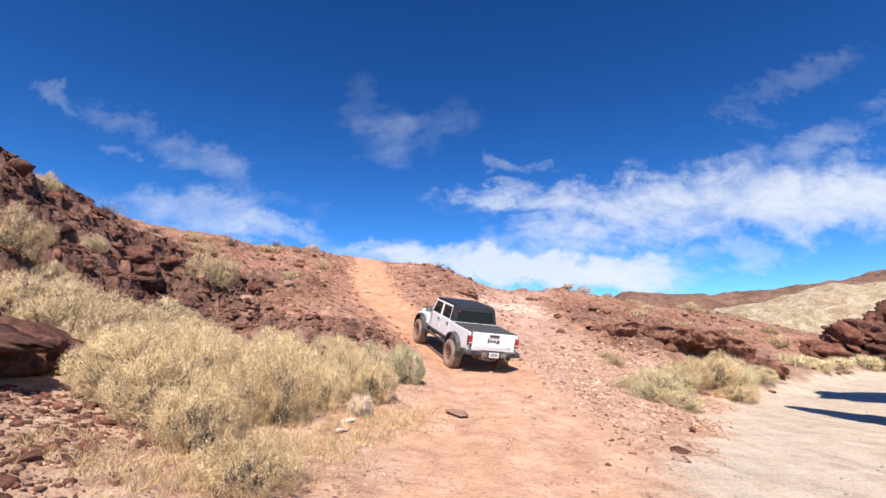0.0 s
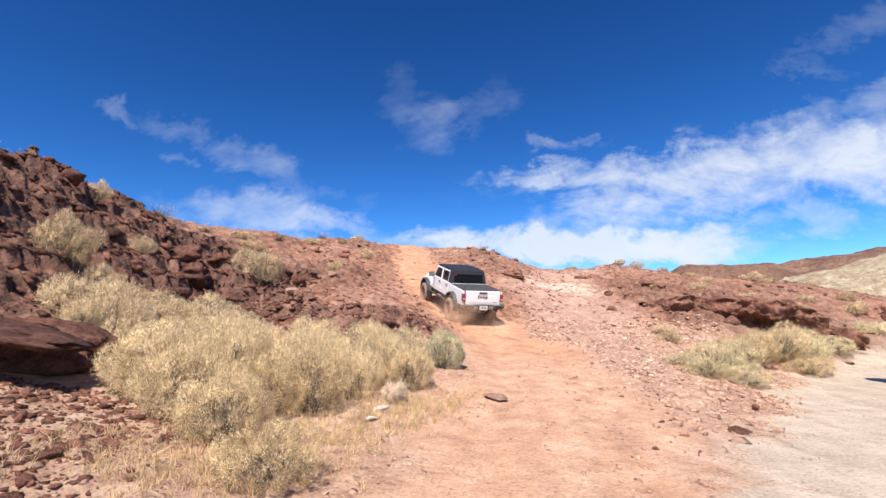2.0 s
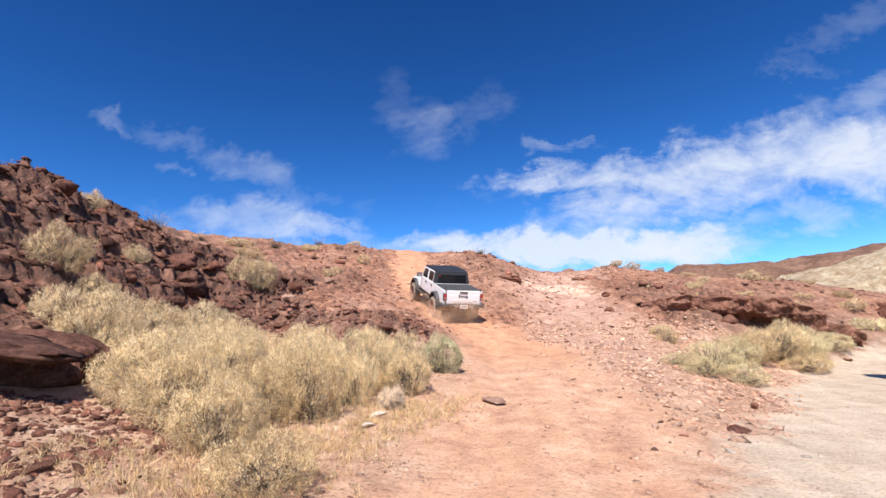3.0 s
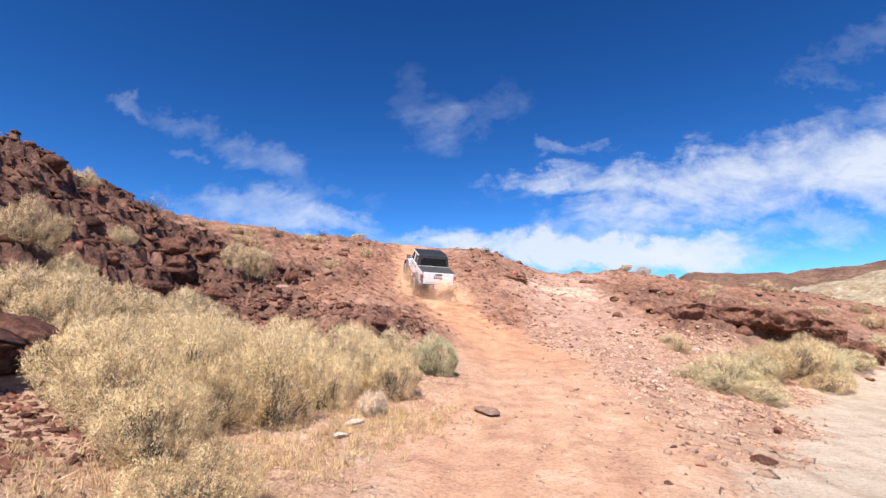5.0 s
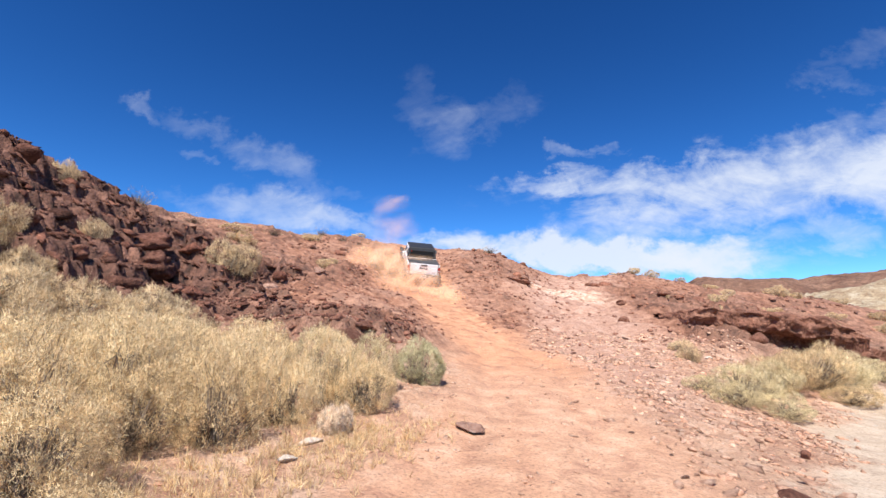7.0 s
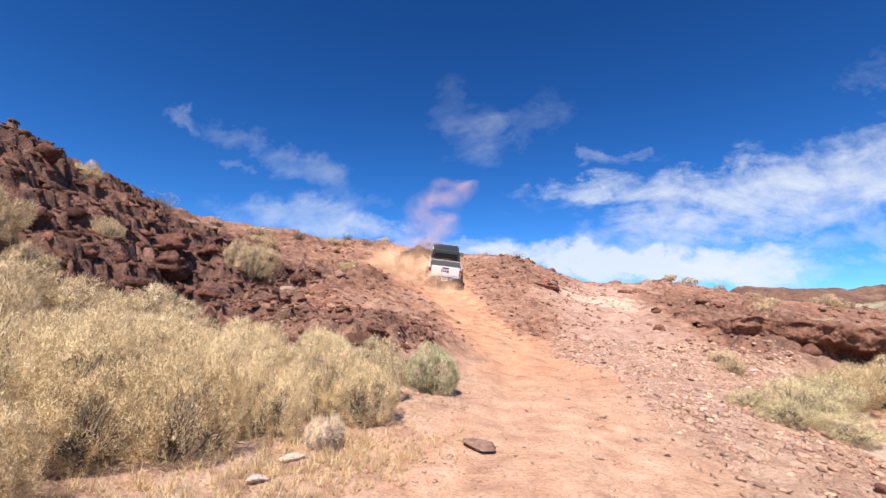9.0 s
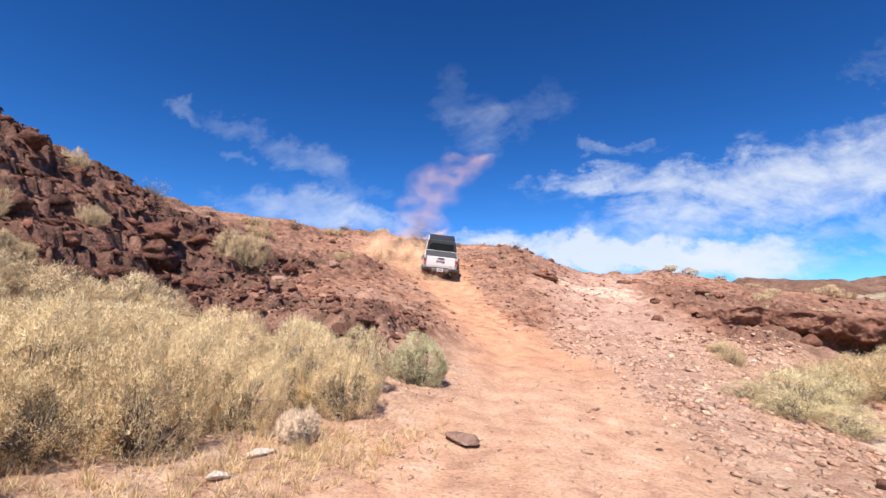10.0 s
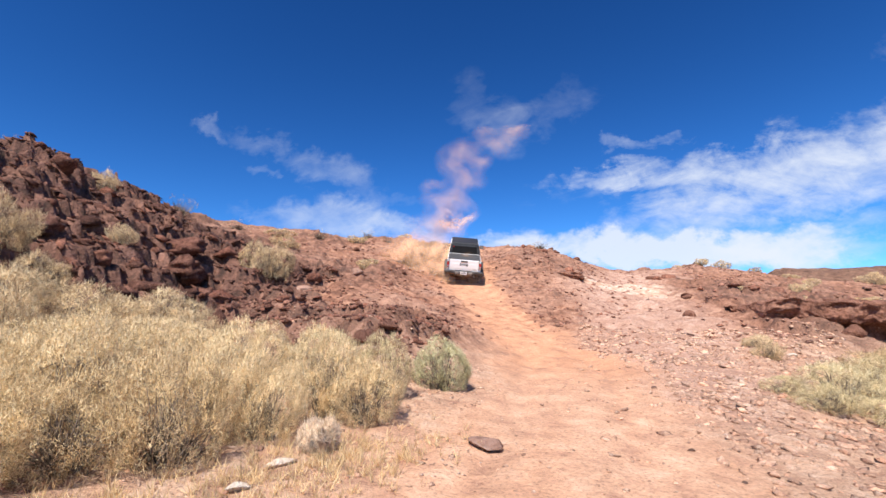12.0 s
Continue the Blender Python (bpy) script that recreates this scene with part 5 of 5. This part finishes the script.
rubble("verge_gravel", 12, 9000, pick(verge, 1.2, 8.5, 3.5, 21), 0.018, 0.12, GRAVEL, "pinkish broken gravel beside the track", "gravel", 0.5)
rubble("slope_gravel", 13, 6500, pick(verge, -5.5, 1.2, 3.0, 14), 0.010, 0.06, GRAVEL, "small pinkish stones on the reddish ground", "gravel", 0.45)
rubble("track_stones", 14, 4200, pick(lambda x, y: 0.8 * track_zone(x, y), -6, 3.4, 4, 34), 0.006, 0.04, GRAVEL, "scattered small stones on the dusty track", "gravel")
rubble("bank_gravel", 15, 7000, pick(verge, -12, 16, 18, 42), 0.03, 0.20, BANK_STONE, "loose reddish stones on the far slopes", "gravel")
rubble("upper_stones", 20, 5500, pick(lambda x, y: (1 - track_zone(x, y)) * (0.3 + 0.7 * ease(fbm(x, y, 2.0, 3, 98), -0.2, 0.2)), -13, 3, 17, 40), 0.02, 0.15, TOE_STONE, "broken reddish stones strewn over the upper slope", "gravel", 0.5)
rubble("far_rubble", 18, 6000, pick(lambda x, y: (1 - road_zone(x, y)) * ease(y - 0.5 * x, 8, 14), 8, 42, 26, 64), 0.06, 0.30, BANK_STONE, "loose reddish stones on the far slopes", "gravel")
rubble("road_stones", 16, 1800, pick(lambda x, y: np.where(road_zone(x, y) > 0.5, 0.9, 0.0), 1.8, 22, 4, 26), 0.010, 0.07, PALE_ROCK, "scattered pale stones on the sand road", "gravel")
rubble("near_rubble", 17, 3600, pick(lambda x, y: ease(-x, 2.5, 3.5), -6.5, -2.3, 2.6, 6.4), 0.02, 0.11, TOE_STONE, "loose mauve rubble on the near slope", "rubble", 0.6)


# ---- the far hills ----
def far_hill(name, x0, x1, y0, y1, step, height, mat, label):
    xs, ys = np.arange(x0, x1, step), np.arange(y0, y1, step)
    gx, gy = np.meshgrid(xs, ys)
    co = np.stack([gx, gy, height(gx, gy)], -1).reshape(-1, 3)
    nx = len(xs)
    i = (np.arange(len(ys) - 1)[:, None] * nx + np.arange(nx - 1)[None, :]).ravel()
    ob = new(name, mesh_from(name, co, np.stack([i, i + 1, i + nx + 1, i + nx], -1), mat, True))
    return tagged(ob, label, "hill", kind="structure")


def brown_height(x, y):
    crest = np.interp(x, [60, 90, 103, 130, 154, 180, 205, 233, 263, 300, 420], [14, 35, 40.5, 42.5, 39.5, 43, 46.5, 49, 56, 61, 62])
    return crest * np.exp(-((y - 300) / 75.0) ** 2) + 3.0 * fbm(x, y, 60, 5, 301) + 4.0 * ridged(x, y, 40, 4, 305) - 4


def pale_height(x, y):
    crest = np.interp(x, [55, 64, 68, 80, 91, 109, 125, 160], [4, 12, 14.5, 17, 20.5, 21.5, 24, 27])
    return crest * np.exp(-((y - 125) / 26.0) ** 2) + 1.2 * fbm(x, y, 22, 5, 311) + 2.2 * ridged(x + 0.4 * y, y * 0.4, 9, 4, 315) - 2


far_hill("brown_hill", 40, 480, 150, 420, 3.0, brown_height, FAR_HILL, "distant bare brown desert hills")
far_hill("pale_hill", 45, 190, 75, 190, 1.0, pale_height, PALE_HILL, "pale greenish eroded clay hillside in the distance")
# ---- dust thrown up by the wheels ----
def dust_material():
    m, nt, b = material("orange_dust", 1.0)
    b.inputs["Specular IOR Level"].default_value = 0.0
    col = ramp(nt, tex_noise(nt, 1.5, 3), (0.3, (0.88, 0.52, 0.32)), (0.7, (0.96, 0.64, 0.43)))
    nt.links.new(col, b.inputs["Base Color"])
    soft = nt.nodes.new("ShaderNodeBsdfTranslucent")
    nt.links.new(col, soft.inputs["Color"])
    grains = nt.nodes.new("ShaderNodeMixShader")
    grains.inputs[0].default_value = 0.42
    nt.links.new(b.outputs[0], grains.inputs[1])
    nt.links.new(soft.outputs[0], grains.inputs[2])
    torn = ramp(nt, tex_noise(nt, 1.9, 7, 0.62, warp=0.7), (0.34, (0.26, 0.26, 0.26)), (0.64, (1, 1, 1)))
    thick = calc(nt, "MULTIPLY", zone(nt, "fill"), torn, True)
    air = nt.nodes.new("ShaderNodeBsdfTransparent")
    veil = nt.nodes.new("ShaderNodeMixShader")
    nt.links.new(thick, veil.inputs[0])
    nt.links.new(air.outputs[0], veil.inputs[1])
    nt.links.new(grains.outputs[0], veil.inputs[2])
    nt.links.new(veil.outputs[0], nt.nodes["Material Output"].inputs[0])
    return m


DUST = dust_material()


def puff_mesh(seed, count, spread, radius, density):
    """A billow of dust in thin drifts that thin out to nothing at their rims."""
    rng = np.random.default_rng(seed)
    verts, faces, fill = [], [], []
    for k in range(count):
        c = rng.normal(size=3) * np.array(spread) * 0.72
        n = Vector((0, -0.9, 0.3)) + Vector(rng.normal(size=3) * 0.28)
        turn = np.array(n.to_track_quat("Z", "Y").to_matrix())
        r, base = radius * rng.uniform(0.6, 1.3), len(verts)
        verts.append(c)
        fill.append(density)
        for share, ring in ((0.74, 0.36), (0.30, 0.68), (0.0, 1.0)):
            for j in range(14):
                a = 2 * math.pi * j / 14
                w = r * ring * (1 + 0.22 * math.sin(2 * a + k) + 0.12 * math.sin(3 * a + 2 * k))
                p = np.array((w * math.cos(a), w * math.sin(a), -0.25 * r * ring**2))
                verts.append(c + turn @ p)
                fill.append(density * share)
        for j in range(14):
            q = (j + 1) % 14
            faces.append((base, base + 1 + j, base + 1 + q))
            for ring in (0, 14):
                lo, hi = base + 1 + ring, base + 15 + ring
                faces += [(lo + j, hi + j, hi + q), (lo + j, hi + q, lo + q)]
    me = mesh_from("dust_puff", verts, faces, DUST, True)
    layer = me.attributes.new("fill", "FLOAT", "POINT")
    layer.data.foreach_set("value", np.asarray(fill, np.float32))
    # dust scatters light alike whichever way a drift is turned
    me.normals_split_custom_set_from_vertices(np.tile((0.0, -0.62, 0.78), (len(verts), 1)).tolist())
    return me


PUFFS = {"low": [puff_mesh(700 + k, 3, (0.9, 0.8, 0.40), 1.10, 0.66) for k in range(3)],
         "tall": [puff_mesh(720 + k, 3, (0.55, 0.5, 0.80), 1.20, 0.23) for k in range(3)],
         "thin": [puff_mesh(740 + k, 2, (0.4, 0.4, 0.35), 0.85, 0.26) for k in range(2)]}


def dust_puff(kind, k):
    ob = new("dust_puff", PUFFS[kind][k % len(PUFFS[kind])])
    return tagged(ob, "thin orange dust thrown up behind the truck", "dust", "dust puffs")


truck, wheels = pickup_truck()
TRUCK_ROWS = (
    (0, 0.73, 16.22, 1.12, 14.2, 3.2, 21.6), (0.5, 0.27, 17.3, 1.32, 15.6, 2.2, 23.3), (1, -0.11, 18.1, 1.63, 15.2, 4.0, 26.0),
    (1.5, -0.59, 19.3, 1.95, 15.7, 4.8, 27.8), (2, -1.06, 20.35, 2.31, 16.7, 1.0, 26.2), (2.5, -1.37, 20.75, 2.47, 17.3, 2.2, 25.0),
    (3, -1.72, 21.3, 2.61, 17.4, 2.0, 24.2), (3.5, -2.02, 22.1, 2.83, 18.8, 3.0, 23.2), (4.5, -2.78, 23.85, 3.45, 19.5, 2.6, 21.0),
    (5.5, -3.45, 25.36, 4.03, 19.8, 2.2, 19.1), (6, -3.74, 26.2, 4.29, 20.3, 1.0, 18.6), (6.5, -3.92, 26.7, 4.46, 20.0, 1.2, 18.7),
    (7, -4.2, 27.6, 4.70, 20.2, 3.4, 17.8), (8, -4.33, 28.0, 4.84, 21.0, 4.8, 16.0), (9, -4.37, 28.0, 4.89, 21.4, 5.4, 14.9), (9.5, -4.36, 27.75, 4.83, 21.35, 5.2, 14.7),
    (10.5, -4.37, 27.8, 4.82, 21.2, 5.0, 14.9), (11, -4.32, 27.5, 4.79, 21.2, 5.4, 14.8), (12, -4.32, 27.5, 4.79, 21.2, 5.4, 14.8))


def truck_at(t):
    return [float(np.interp(t, [r[0] for r in TRUCK_ROWS], [r[k] for r in TRUCK_ROWS])) for k in (1, 2)]


def motions():
    walk(truck, [(t, pose(*p)) for t, *p in TRUCK_ROWS])
    # the wheels turn with the climb, and spin where the truck slips
    for n, wheel in enumerate(wheels):
        x, y, z = wheel.matrix_basis.translation
        rows, angle = [], 0.0
        for k in range(121):
            t = k / 10
            rows.append((t, pose(x, y, z, -angle, 0, 0)))
            angle += min(85, 16 + (45 if n < 2 and t > 1.5 else 12) * (0.6 + 0.4 * math.sin(t * 2.1 + n)))
        walk(wheel, rows)
    rng = np.random.default_rng(5)
    # light dust that trails the rear wheels and settles again
    for k, te in enumerate((0.9, 1.3, 1.7, 2.1, 2.4, 2.8, 3.1, 3.5, 4.0, 4.4)):
        x, y = truck_at(te)
        x += -0.75 if k % 3 else 0.4
        z = float(ground(x, y))
        thick = "low" if k > 5 else "thin"
        drift = np.array([rng.uniform(-0.5, -0.1), rng.uniform(-0.5, 0.1)])
        rows = [(0, pose(x, y + 0.2, z - 2.6)), (max(0.1, te - 0.25), pose(x, y + 0.2, z - 1.6, 0, 0, 1.5)), (te + 0.2, pose(x, y - 0.2, z + 0.15, 0, 0, 3.8)),
                (te + 1.1, pose(x + drift[0], y - 0.2 + drift[1], z + 0.35, 0, 0, 8.2)), (te + 2.2, pose(x + 1.6 * drift[0], y - 0.1, z - 1.6, 0, 0, 12)), (12, pose(x, y, z - 2.6, 0, 0, 15))]
        walk(dust_puff(thick, k), rows)
    # dust that hangs beside the slipping truck, and the plume that climbs over the crest
    for k, (kind, te, mid, end) in enumerate((
            ("tall", 4.7, (-5.9, 29.0, 7.3), (-5.2, 29.0, 10.7)), ("low", 4.9, (-6.6, 28.8, 6.5), (-7.4, 29.0, 6.6)), ("tall", 5.0, (-6.2, 29.2, 8.4), (-3.0, 29.0, 11.7)),
            ("low", 4.8, (-5.5, 27.2, 5.7), (-6.4, 28.2, 6.4)), ("low", 5.2, (-7.1, 28.6, 6.0), (-8.2, 28.8, 6.5)), ("low", 5.1, (-4.9, 26.2, 5.1), (-5.8, 27.8, 5.9)),
            ("thin", 5.6, (-6.3, 29.4, 9.0), (-2.1, 29.0, 12.0)), ("low", 5.4, (-3.5, 24.6, 4.2), (-6.9, 28.2, 6.2)), ("low", 5.0, (-5.1, 26.8, 5.5), (-7.2, 28.0, 6.4)), ("low", 5.3, (-2.9, 24.2, 4.0), (-5.0, 26.6, 5.0)), ("low", 5.6, (-4.3, 25.0, 4.5), (-5.4, 27.0, 5.4)), ("low", 5.5, (-5.3, 26.2, 5.3), (-6.6, 27.4, 5.9)), ("low", 5.2, (-6.0, 27.6, 6.1), (-7.9, 28.2, 6.6)))):
        x, y = truck_at(te)
        z = float(ground(x - 0.7, y))
        rise = (end[0] + 0.5, end[1], end[2] + (1.2 if end[2] > 8 else 0.15))
        walk(dust_puff(kind, k), [(0, pose(x - 0.7, y, z - 3)), (te - 0.4, pose(x - 0.7, y, z - 1.8, 0, 0, 0.8)), (te + 0.5, pose(*(0.5 * (np.array(mid) + (x - 0.7, y, z))), 0, 0, 3)),
                                  (6.5, pose(*mid, 0, 0, 6)), (8.5, pose(*(0.5 * (np.array(mid) + end)), 0, 0, 9)), (10.5, pose(*end, 0, 0, 12)), (12, pose(*rise, 0, 0, 14.2))])
    for k, (kind, te, end) in enumerate((("tall", 7.0, (-5.9, 29.4, 8.0)), ("tall", 7.4, (-6.9, 29.2, 7.6)), ("tall", 7.2, (-6.0, 29.2, 9.2)), ("tall", 7.6, (-4.9, 29.4, 9.4)), ("low", 7.8, (-5.3, 29.6, 7.4)),
                                         ("thin", 7.3, (-3.9, 29.2, 10.6)), ("tall", 8.0, (-6.5, 28.6, 6.6)), ("low", 7.9, (-6.2, 27.6, 5.3)), ("thin", 8.2, (-5.5, 26.9, 4.7)))):
        x, y = truck_at(te)
        z = float(ground(x - 0.7, y))
        low = np.array((x - 0.7, y + 0.4, z + 0.4))
        top = (end[0] + 0.3, end[1], end[2] + (0.9 if end[2] > 7 else 0.1))
        walk(dust_puff(kind, k), [(0, pose(x - 0.7, y, z - 3)), (te - 0.5, pose(x - 0.7, y, z - 1.8, 0, 0, 0.8)), (te + 0.6, pose(*low, 0, 0, 3)), (9.2, pose(*(low * 0.3 + np.array(end) * 0.7), 0, 0, 7.5)),
                                  (10.5, pose(*end, 0, 0, 12)), (12, pose(*top, 0, 0, 14.2))])


motions()
